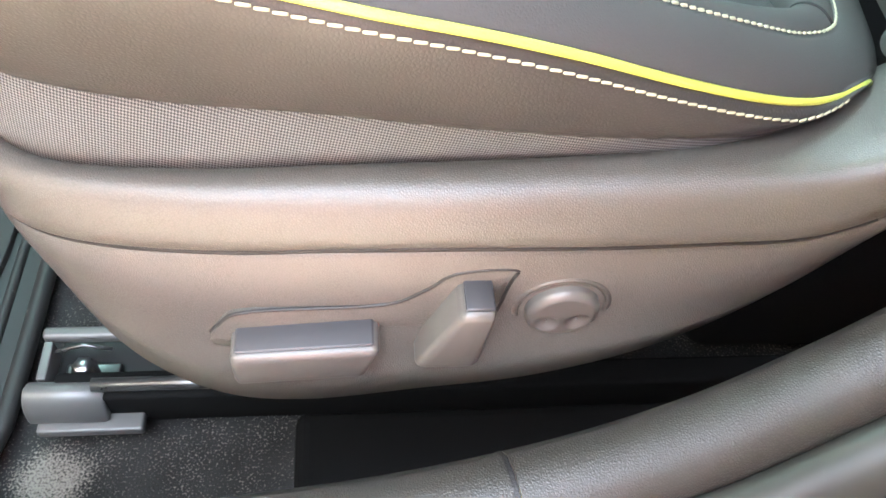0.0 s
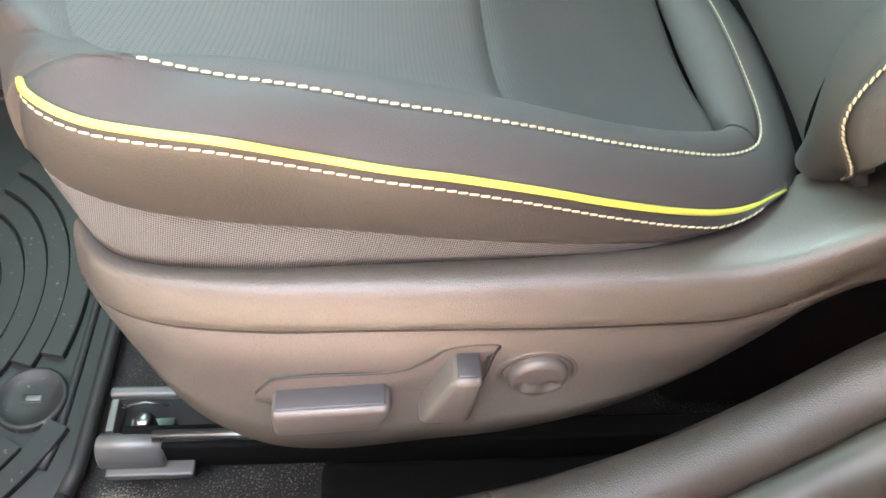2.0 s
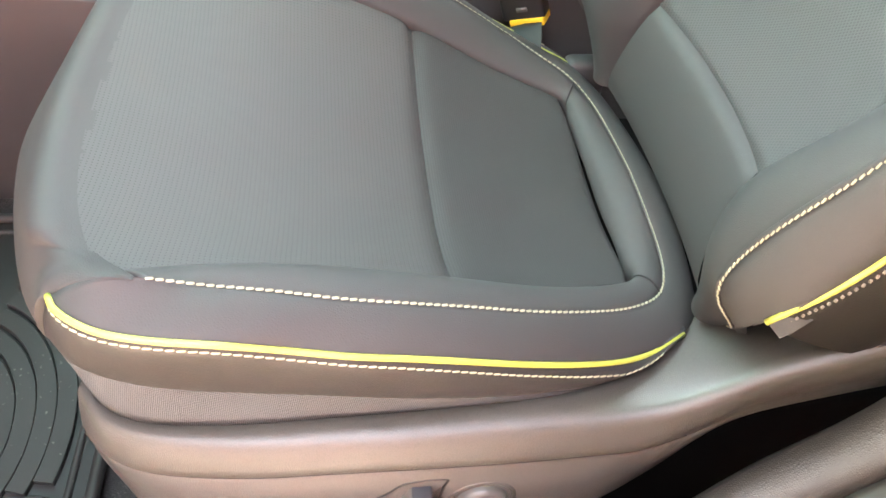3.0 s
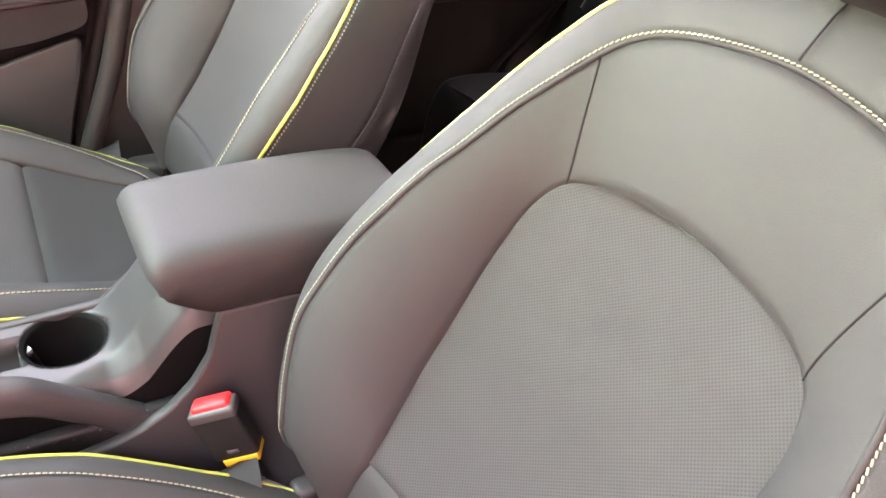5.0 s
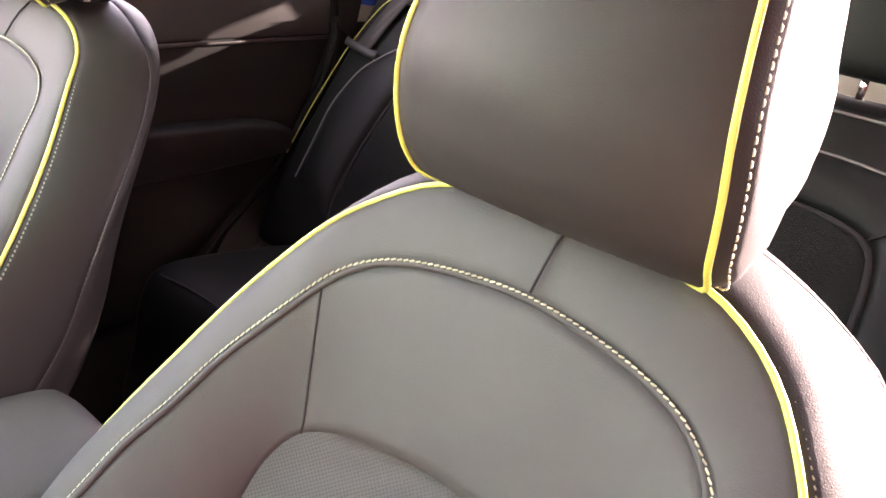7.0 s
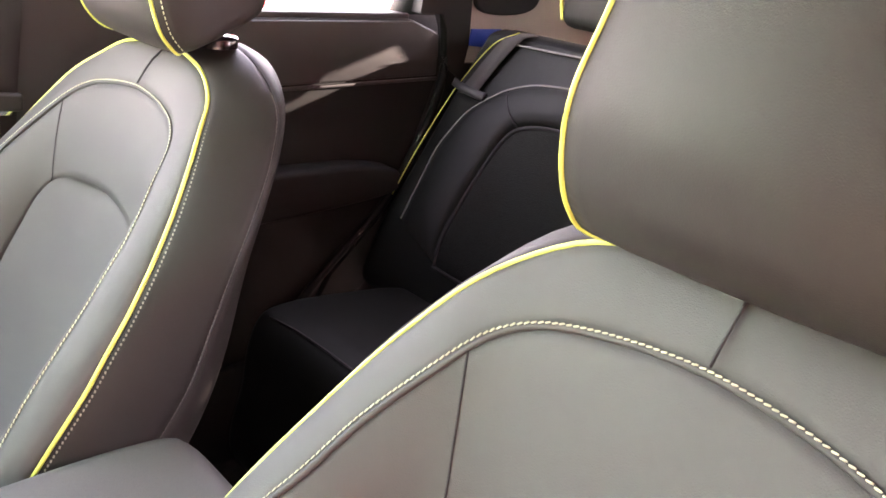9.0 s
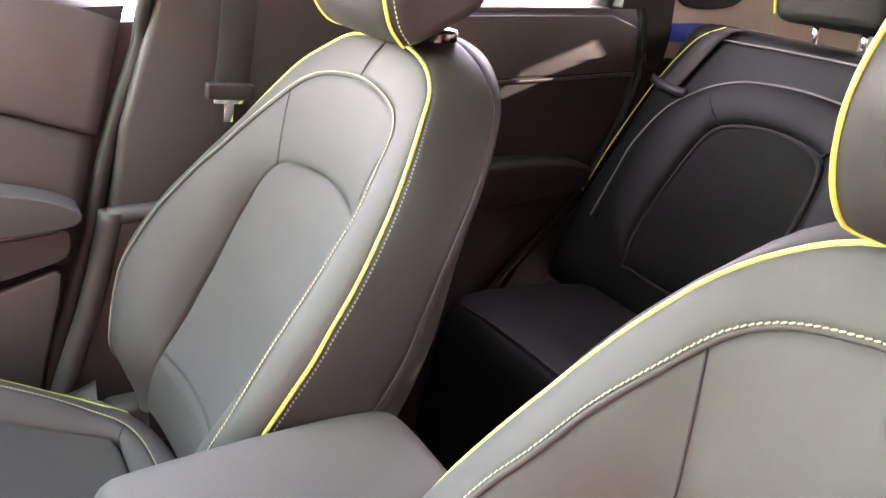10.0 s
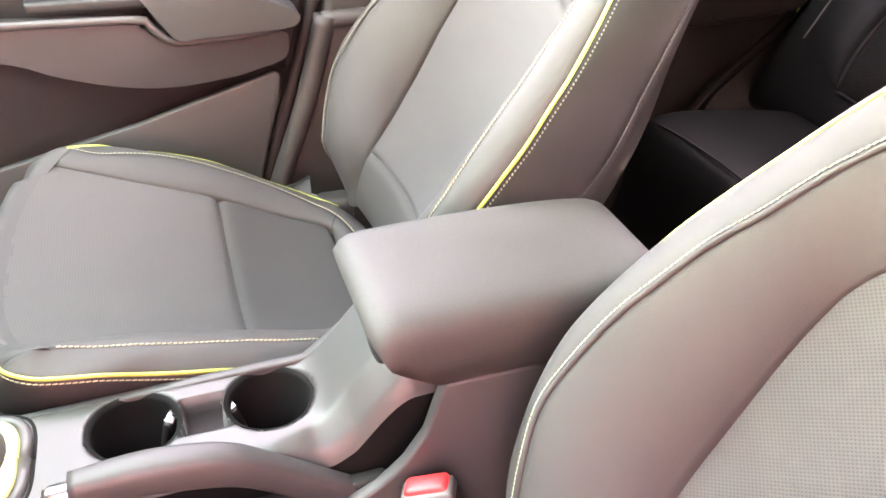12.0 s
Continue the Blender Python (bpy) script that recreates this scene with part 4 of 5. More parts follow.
# added blocker, far wider than a pillar: keeps windscreen light off the driver seat
structure("screen_blocker_left", slab([(-0.87, 0.752), (-0.85, 0.752), (0.035, 1.257), (0.035, 1.273), (0.015, 1.273)], "y", -0.04, 0.52), shell_dark, "unseen dark panel added to block light through the windscreen's left half")
structure("door_rear_left", slab([(0.50, 0.0), (1.30, 0.0), (1.30, 0.76), (0.50, 0.745)], "y", -0.20, -0.02), shell_dark, "closed rear door panel of the driver's side")
structure("roof_side_left", slab([(-0.55, 1.16), (0.6, 1.21), (1.80, 1.19), (1.80, 1.25), (0.6, 1.30), (-0.55, 1.23)], "y", 0.0, 0.06), shell_dark, "dark roof side rail")
structure("roof_side_right", slab([(-0.55, 1.16), (0.6, 1.21), (1.80, 1.19), (1.80, 1.25), (0.6, 1.30), (-0.55, 1.23)], "y", 1.18, 1.24), shell_dark, "dark roof side rail")
structure("tail_left", slab([(1.30, 0.0), (1.95, 0.0), (1.95, 0.84), (1.90, 1.17), (1.80, 1.25), (1.33, 1.25), (1.28, 0.86)], "y", -0.06, 0.0), shell_dark, "dark rear quarter trim")
structure("tail_right", slab([(1.225, 0.74), (1.95, 0.74), (1.95, 0.84), (1.90, 1.17), (1.80, 1.25), (1.42, 1.25), (1.225, 0.86)], "y", 1.26, 1.31), beige, "pale grey rear quarter trim")
structure("tail_right_low", slab([(1.24, 0.0), (1.95, 0.0), (1.95, 0.738), (1.24, 0.738)], "y", 1.258, 1.31), rear_trim_shaded, "dark lower rear quarter trim")
structure("quarter_window_right", slab(soft_outline([(1.245, 0.885), (1.262, 0.846), (1.329, 0.836), (1.414, 0.846), (1.445, 0.885), (1.46, 1.0), (1.40, 1.08), (1.29, 1.08), (1.24, 1.0)], 54), "y", 1.248, 1.262, 0.004, 2), rear_trim_shaded, "dark rounded quarter window")
# added blocker that trims the sun patch on the rear door
structure("sun_blocker_back", slab([(0.873, 0.99), (1.31, 0.99), (1.31, 1.068), (0.8425, 1.068)], "x", 1.89, 1.93), shell_dark, "unseen dark panel added to cut the sun through the rear window")
structure("tailgate", slab([(1.89, 0.0), (1.97, 0.0), (1.97, 0.99), (1.89, 0.99)], "y", -0.06, 1.31), beige, "inside of the tailgate")
structure("tailgate_header", slab([(1.80, 1.215), (1.89, 1.068), (1.93, 1.068), (1.86, 1.255), (1.80, 1.255)], "y", -0.06, 1.31), headliner, "pale header over the rear window")
structure("rear_sill_right", shape(0.45, 1.30, 1.235, 1.335, -0.05, 0.20, 0.01), rear_trim_shaded, "dark sill trim of the far rear door")
structure("boot_floor", shape(1.30, 1.95, -0.05, 1.30, 0.10, 0.16, 0.0), carpet, "dark boot floor")
structure("parcel_shelf", shape(1.36, 1.885, 0.02, 1.24, 0.685, 0.705, 0.006), beige, "pale parcel shelf behind the rear seat")


# ---- passenger side: door, pillar, belt ----
def door_edge(z):
    """The rear edge of the front passenger door, leaning back upwards."""
    return float(np.interp(z, [0.16, 0.29, 0.40, 0.434, 0.531, 0.591, 0.672, 0.765, 0.90], [0.075, 0.090, 0.122, 0.136, 0.160, 0.177, 0.203, 0.230, 0.268]))


def belt_line(x):
    return 0.7125 - 0.348 * x if x > -0.1 else 0.7473 - 0.12 * (x + 0.1)


def door_band(rows, line):
    """A trim band along the door that ends at its leaning rear edge; rows: depth, height over the line."""
    cols = []
    for k in range(61):
        col = []
        for y, u in rows:
            x1 = 0.15
            for _ in range(8):
                x1 = door_edge(line(x1) + u) - 0.003
            x = -0.95 + (x1 + 0.95) * k / 60
            col.append(Vector((x, y, line(x) + u)))
        cols.append(col)
    last = [q + Vector((0.001, 0.03, 0)) for q in cols[-1]]
    bm = bmesh.new()
    add_grid(bm, cols + [last])
    return bm


def passenger_door():
    d = thing("front_door", (-0.2, 1.30, 0.1), "closed grey plastic passenger door with armrest and map pocket", "car door")
    body = [(door_edge(z), z) for z in (0.16, 0.22, 0.29, 0.35, 0.40, 0.434, 0.48, 0.531, 0.56, 0.591, 0.63, 0.672, 0.72, 0.765, 0.82)] + [(-0.95, 0.76), (-0.95, 0.12)]
    part("door_panel", slab(body, "y", 1.300, 1.34), door_plastic, d)
    part("upper_trim", door_band([(1.300, 0.001), (1.286, 0.0), (1.280, 0.004), (1.279, 0.012), (1.281, 0.05), (1.287, 0.12), (1.296, 0.165), (1.308, 0.180), (1.33, 0.185)], belt_line), door_upper, d, "soft smooth upper door trim")
    part("middle_trim", door_band([(1.294, -0.001), (1.289, -0.004), (1.285, -0.02), (1.279, -0.06), (1.274, -0.10), (1.274, -0.13), (1.279, -0.17), (1.288, -0.20), (1.30, -0.215)], lambda x: 0.7125 - 0.22 * x - 0.026 * (x / 0.19 if x > 0 else 0)), door_plastic, d, "plain grey plastic band")
    pad = slab(soft_outline([(-0.054, 0.594), (-0.02, 0.599), (0.03, 0.598), (0.080, 0.590), (0.125, 0.576), (0.150, 0.563), (0.158, 0.552), (0.150, 0.541), (0.130, 0.537), (0.075, 0.534), (0.02, 0.532), (-0.012, 0.531), (-0.030, 0.550), (-0.048, 0.580)], 84), "y", 1.222, 1.290, 0.017, 5)
    part("armrest", pad, leather, d, "padded dark grey door armrest")
    lip_line = resample([(-0.90, 1.250, 0.566), (-0.30, 1.240, 0.565), (-0.075, 1.236, 0.562), (-0.050, 1.236, 0.553), (-0.030, 1.235, 0.533), (-0.012, 1.234, 0.527), (0.06, 1.235, 0.529), (0.128, 1.240, 0.533)], 80)
    part("armrest_lip", tube(lip_line, 0.0062, 10), door_upper, d, "thin raised lip under the armrest")
    bulge = [(-0.90, 0.562), (-0.40, 0.560), (-0.09, 0.558), (-0.06, 0.548), (-0.03, 0.527), (0.05, 0.525), (0.130, 0.529), (0.142, 0.510), (0.133, 0.486), (0.09, 0.472), (0.046, 0.463), (-0.035, 0.457), (-0.111, 0.467), (-0.181, 0.488), (-0.246, 0.513), (-0.40, 0.535), (-0.90, 0.545)]
    part("lower_recess", slab(soft_outline(bulge, 102), "y", 1.244, 1.292, 0.024, 7), door_plastic, d, "rounded plain grey band under the armrest")
    part("door_pull", shape(-0.20, -0.045, 1.240, 1.275, 0.575, 0.592, 0.006), plastic_dark, d, "dark recessed door pull")
    pocket = [(-0.95, 0.12), (-0.95, 0.240), (-0.50, 0.305), (-0.287, 0.353), (-0.084, 0.402), (0.052, 0.443), (0.120, 0.463), (0.127, 0.455), (0.122, 0.42), (0.095, 0.33), (0.075, 0.25), (0.06, 0.14)]
    part("map_pocket", slab(pocket, "y", 1.255, 1.268, 0.004, 3), plastic_soft, d, "grey plastic map pocket with sloping edge")
    return d


door_plastic = material("door_plastic", (0.032, 0.030, 0.030), 0.48, grain=0.3, grain_size=600)
door_upper = material("door_upper", (0.046, 0.041, 0.040), 0.42, grain=0.3, grain_size=600)
passenger_door()
edge = [(0.236, 0.767), (0.191, 0.647), (0.150, 0.50), (0.118, 0.40), (0.086, 0.29), (0.06, 0.16)]
seal = resample([(x + 0.022, 1.288, z) for x, z in reversed(edge)] + [(0.268, 1.275, 0.83), (0.30, 1.24, 1.0), (0.33, 1.20, 1.18)], 60)
structure("door_seal", tube(seal, 0.012, 10), seal_black, "black rubber door seal", True)
# centre pillar trim: broad foot, knee, and slimmer upper part
# foot trim with the shade of its hollow put into the colour
foot_shaded = material("foot_shaded", (0.016, 0.015, 0.015), 0.5, grain=0.3, grain_size=600)
foot = [(0.045, 0.0), (0.07, 0.14), (0.115, 0.28), (0.160, 0.40), (0.192, 0.515), (0.205, 0.545), (0.30, 0.545), (0.52, 0.55), (0.55, 0.0)]
structure("pillar_foot", slab(foot, "y", 1.258, 1.32, 0.006, 2), foot_shaded, "plastic centre pillar foot, darkened for the shade in its hollow", True)
# front edge in a lighter tone, painting the highlight along it
foot_edge = resample([(0.030, 1.268, -0.02), (0.070, 1.262, 0.14), (0.115, 1.260, 0.28), (0.160, 1.260, 0.40), (0.190, 1.262, 0.50), (0.200, 1.264, 0.54)], 40)
structure("pillar_edge_highlight", tube(foot_edge, 0.017, 12), plastic_soft, "rounded front edge of the pillar foot, lighter for its highlight", True)
structure("pillar_ledge", tube(resample([(0.196, 1.266, 0.532), (0.30, 1.262, 0.536), (0.52, 1.262, 0.542)], 20), 0.014, 12), plastic_soft, "rounded grey ledge of the pillar foot", True)
upper = [(0.200, 0.53), (0.222, 0.66), (0.262, 0.78), (0.300, 0.90), (0.345, 1.24), (0.60, 1.24), (0.60, 0.90), (0.60, 0.70), (0.60, 0.53)]
structure("pillar_upper", slab(upper, "y", 1.265, 1.325, 0.012, 4), shell_dark, "grey plastic upper centre pillar", True)


structure("body_side_right", slab([(-1.2, -0.2), (1.95, -0.2), (1.95, 0.82), (1.30, 0.835), (-1.2, 0.74)], "y", 1.325, 1.36), shell_dark, "outer body side of the passenger's side")


def ribbon(points, width, thick, wide):
    """Flat webbing along a line; wide: the direction of its breadth."""
    rows = []
    w = Vector(wide).normalized() * width / 2
    n = len(points)
    for k, q in enumerate(points):
        t = (points[min(k + 1, n - 1)] - points[max(k - 1, 0)]).normalized()
        o = t.cross(w).normalized() * thick / 2
        rows.append([q - w - o, q + w - o, q + w + o, q - w + o])
    bm = bmesh.new()
    made = add_grid(bm, rows, loop=True)
    bm.faces.new(made[0])
    bm.faces.new(made[-1])
    return bm


def passenger_belt():
    b = thing("seat_belt", (0.38, 1.22, 0.55), "dark grey seat belt with chrome tongue hanging at the pillar", "seat belt")
    line = resample([(0.405, 1.215, 1.12), (0.392, 1.222, 0.95), (0.378, 1.226, 0.80), (0.366, 1.228, 0.70), (0.350, 1.235, 0.50)], 30)
    part("webbing", ribbon(line, 0.052, 0.0014, (1, 0.15, 0)), webbing, b)
    m = pose(0.362, 1.218, 0.717, 0, 4, 0)
    part("tongue_cover", shape(-0.034, 0.034, -0.008, 0.008, -0.012, 0.012, 0.005, m=m), plastic_dark, b, "black plastic tongue cover")
    part("tongue", shape(-0.007, 0.007, -0.0015, 0.0015, -0.044, -0.010, 0.001, m=m), chrome, b, "chrome belt tongue")
    part("tongue_bar", shape(-0.022, 0.022, -0.002, 0.002, -0.018, -0.010, 0.001, m=m), chrome, b)


passenger_belt()


# ---- rear: bench, belts, headrests, door ----
def rear_bench():
    s = thing("rear_bench", (0.95, 0.62, 0.0), "rear bench seat with pale seams, leather near-black for the deep shade", "car seat")
    cush = slab(soft_outline([(0.655, 0.12), (0.648, 0.28), (0.670, 0.375), (0.72, 0.400), (0.85, 0.390), (0.98, 0.366), (1.03, 0.30), (1.03, 0.12)], 56), "y", 0.02, 1.105, 0.045, 6)
    part("bench_cushion", cush, rear_leather_shaded, s)
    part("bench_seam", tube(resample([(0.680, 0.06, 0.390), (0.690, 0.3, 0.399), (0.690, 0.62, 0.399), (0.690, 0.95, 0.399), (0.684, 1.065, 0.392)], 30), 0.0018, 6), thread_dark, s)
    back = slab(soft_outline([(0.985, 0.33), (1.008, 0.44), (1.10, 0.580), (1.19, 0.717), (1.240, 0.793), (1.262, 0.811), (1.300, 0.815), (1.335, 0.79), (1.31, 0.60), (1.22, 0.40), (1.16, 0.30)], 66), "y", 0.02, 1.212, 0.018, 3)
    part("bench_back", back, rear_leather_shaded, s)
    def on(y, z, out=0.004):
        x = float(np.interp(z, [0.36, 0.44, 0.58, 0.717, 0.793], [0.985, 1.008, 1.10, 1.19, 1.240]))
        return Vector((x - out, y, z))
    for c, m in ((0.920, 1), (0.312, -1)):
        # a padded mesh insert, its groove, and the raised bolster round it
        ins = [(0.112, 0.425), (0.124, 0.470), (0.127, 0.520), (0.124, 0.575), (0.116, 0.632), (0.100, 0.664), (0.058, 0.679), (0.0, 0.684)]
        both = [(-u, z) for u, z in ins] + [(u, z) for u, z in reversed(ins[:-1])]
        part("insert_seam", tube(resample([on(c + u, z, 0.003) for u, z in both], 70), 0.0042, 6), rear_groove, s)
        rows = []
        for k in range(18):
            z = 0.425 + 0.257 * k / 17
            half = float(np.interp(z, [0.425, 0.47, 0.52, 0.575, 0.632, 0.664, 0.679, 0.684], [0.110, 0.122, 0.125, 0.122, 0.114, 0.098, 0.056, 0.012]))
            rows.append([on(c - half + 2 * half * j / 16, z, 0.003 + 0.007 * (math.sin(math.pi * j / 16) * math.sin(math.pi * (k + 0.3) / 18)) ** 0.5) for j in range(17)])
        bm = bmesh.new()
        add_grid(bm, rows)
        part("insert", bm, rear_cloth_shaded, s, "mesh cloth insert, near-black for the shade")
        rim = [(0.240, 0.470), (0.247, 0.548), (0.250, 0.600), (0.236, 0.651), (0.220, 0.679), (0.192, 0.704), (0.162, 0.724), (0.111, 0.742), (0.051, 0.749), (0.0, 0.751)]
        both = [(-u, z) for u, z in rim] + [(u, z) for u, z in reversed(rim[:-1])]
        outer = resample([on(c + u, z, 0.003) for u, z in both], 91)
        inner = resample([on(c + u * 1.05, z + 0.004, 0.002) for u, z in [(-u, z) for u, z in ins] + [(u, z) for u, z in reversed(ins[:-1])]], 91)
        bm = panel(inner, outer, 8, 0.012, lambda q: q + Vector((0.2, 0, -0.1)), 0.6, 0.006, 6)
        part("bolster", bm, rear_leather_shaded, s, "padded leather bolster, near-black for the shade")
        part("border_seam", tube(outer, 0.0024, 6), rear_thread, s, "pale grey piped seam")
        for s1 in (-1, 1):
            line = [on(c + s1 * (0.160 - 0.062 * w), 0.722 - 0.050 * w, 0.006 + 0.011 * math.sin(math.pi * w) ** 0.6) for w in (0.0, 0.2, 0.4, 0.6, 0.8, 1.0)]
            part("cross_seam", tube(line, 0.0018, 6), rear_groove, s)
        part("fold", tube(resample([on(c - 0.115, 0.424), on(c, 0.420), on(c + 0.115, 0.424)], 12), 0.0035, 6), rear_groove, s)
    part("top_seam", tube(resample([(1.241, 0.03, 0.798), (1.244, 0.4, 0.803), (1.244, 0.62, 0.803), (1.244, 0.9, 0.803), (1.241, 1.16, 0.798)], 30), 0.0022, 6), rear_thread, s)
    pipe = resample([(1.256, 1.132, 0.820), (1.241, 1.172, 0.797), (1.217, 1.190, 0.763), (1.188, 1.204, 0.718), (1.168, 1.211, 0.686), (1.103, 1.216, 0.590), (1.044, 1.214, 0.499)], 50)
    part("outer_piping", tube(pipe, 0.0011), lime, s, "lime yellow piping on the outer edge")
    return s


# seat leather and cloth with the rear's deep shade put into the colour
rear_leather_shaded = material("rear_leather_shaded", (0.0058, 0.0070, 0.0062), 0.58, grain=0.3, grain_size=560, spec=0.15)
rear_cloth_shaded = material("rear_cloth_shaded", (0.0068, 0.0080, 0.0070), 0.9, grain=0.8, grain_size=300, spec=0.15)
rear_groove = material("groove_thread", (0.006, 0.006, 0.006), 0.9)
rear_thread = material("rear_thread", (0.10, 0.10, 0.095), 0.7)
rear_bench()


def rear_headrest(y):
    h = thing("rear_headrest", (1.31, y, 0.80), "rear headrest with lime piping on chrome posts, leather darkened for the shade", "headrest", "rear headrests")
    b = shape(1.245, 1.345, y - 0.105, y + 0.105, 0.846, 0.99, 0.025, 4)
    part("cushion", b, rear_leather_shaded, h)
    for s in (-1, 1):
        line = resample([(1.262, y + s * 0.104, 0.858), (1.250, y + s * 0.104, 0.90), (1.252, y + s * 0.102, 0.95), (1.27, y + s * 0.098, 0.985)], 20)
        part("piping", tube(line, 0.0034), lime, h, "lime yellow piping")
        part("post", tube([Vector((1.30, y + s * 0.045, z)) for z in (0.795, 0.83, 0.87)], 0.006, 12), chrome, h, "chrome post")
    return h


rear_headrest(0.265)
rear_headrest(0.935)


def rear_belt():
    b = thing("rear_seat_belt", (1.10, 1.17, 0.45), "dark rear seat belt lying over the seat back edge", "seat belt")
    line = resample([(1.272, 1.120, 0.818), (1.244, 1.134, 0.808), (1.215, 1.150, 0.768), (1.188, 1.163, 0.725), (1.168, 1.170, 0.700)], 40)
    part("webbing", ribbon(line, 0.048, 0.0022, (0.10, 1.0, -0.10)), webbing, b)
    bar = resample([(1.180, 1.216, 0.713), (1.172, 1.200, 0.712), (1.168, 1.170, 0.708), (1.168, 1.140, 0.704), (1.174, 1.124, 0.702)], 20)
    part("strap_guide", ribbon(bar, 0.016, 0.006, (0.45, 0, 0.8)), plastic_dark, b, "black plastic strap guide")


rear_belt()


def rear_door():
    d = thing("rear_door", (0.85, 1.28, 0.2), "closed dark grey rear passenger door with armrest", "car door")
    low = [(0.56, 0.10), (0.555, 0.55), (0.575, 0.822), (1.085, 0.826), (1.160, 0.80), (1.172, 0.72), (1.10, 0.52), (1.02, 0.36), (0.90, 0.20), (0.80, 0.10)]
    part("door_panel", slab(low, "y", 1.252, 1.30, 0.008, 3), rear_trim_shaded, d)
    part("trim_strip", slab([(0.57, 0.699), (1.162, 0.711), (1.162, 0.7165), (0.57, 0.7045)], "y", 1.244, 1.256, 0.0015, 2), shell_dark, d, "thin grey trim strip")
    part("upper_trim", slab([(0.57, 0.708), (1.160, 0.720), (1.156, 0.798), (1.085, 0.822), (0.577, 0.818)], "y", 1.2475, 1.256, 0.003, 2), shell_dark, d, "dark grey upper door trim")
    part("armrest", slab(soft_outline([(0.62, 0.565), (0.90, 0.572), (1.03, 0.556), (1.05, 0.53), (1.00, 0.50), (0.62, 0.49)], 36), "y", 1.20, 1.256, 0.012, 3), rear_trim_shaded, d, "dark padded armrest")
    part("window_ledge", slab([(0.575, 0.818), (1.085, 0.822), (1.085, 0.835), (0.575, 0.831)], "y", 1.258, 1.30, 0.003, 2), plastic_soft, d)
    part("window_frame", slab([(1.072, 0.832), (1.092, 0.872), (1.040, 1.20), (1.12, 1.20), (1.17, 0.832)], "y", 1.264, 1.305), rear_trim_shaded, d)
    part("window_pane", slab([(0.58, 0.825), (1.09, 0.825), (1.05, 1.20), (0.58, 1.20)], "y", 1.282, 1.286), side_glass, d, "clear window glass")


rear_door()
structure("pillar_rear_right", slab([(1.092, 0.838), (1.100, 0.90), (1.05, 1.22), (1.20, 1.22), (1.222, 0.90), (1.228, 0.78), (1.215, 0.71), (1.176, 0.735), (1.163, 0.811), (1.150, 0.838)], "y", 1.236, 1.262), rear_trim_shaded, "dark rear pillar trim beside the bench")
seal_line = resample([(1.100, 1.248, 1.20), (1.140, 1.246, 0.95), (1.150, 1.246, 0.874), (1.165, 1.246, 0.811), (1.177, 1.246, 0.735), (1.156, 1.246, 0.645), (1.121, 1.246, 0.578), (1.049, 1.246, 0.467), (0.921, 1.246, 0.354), (0.84, 1.246, 0.27)], 60)
structure("door_seal_rear", tube(seal_line, 0.009, 10), rear_leather_shaded, "black rubber seal of the rear door", True)
structure("bench_side_trim", slab([(1.186, 0.735), (1.222, 0.74), (1.21, 0.62), (1.13, 0.46), (1.0, 0.30), (0.88, 0.26), (0.93, 0.345), (1.057, 0.46), (1.129, 0.57), (1.164, 0.64)], "y", 1.238, 1.262), rear_trim_shaded, "dark trim between the bench and the rear door")
tagged(part("paper_card", slab([(1.250, 0.808), (1.338, 0.808), (1.332, 0.768), (1.247, 0.775)], "y", 1.2535, 1.2575, 0.0008, 1), blue, None), "blue paper card stuck to the rear quarter trim", "card")


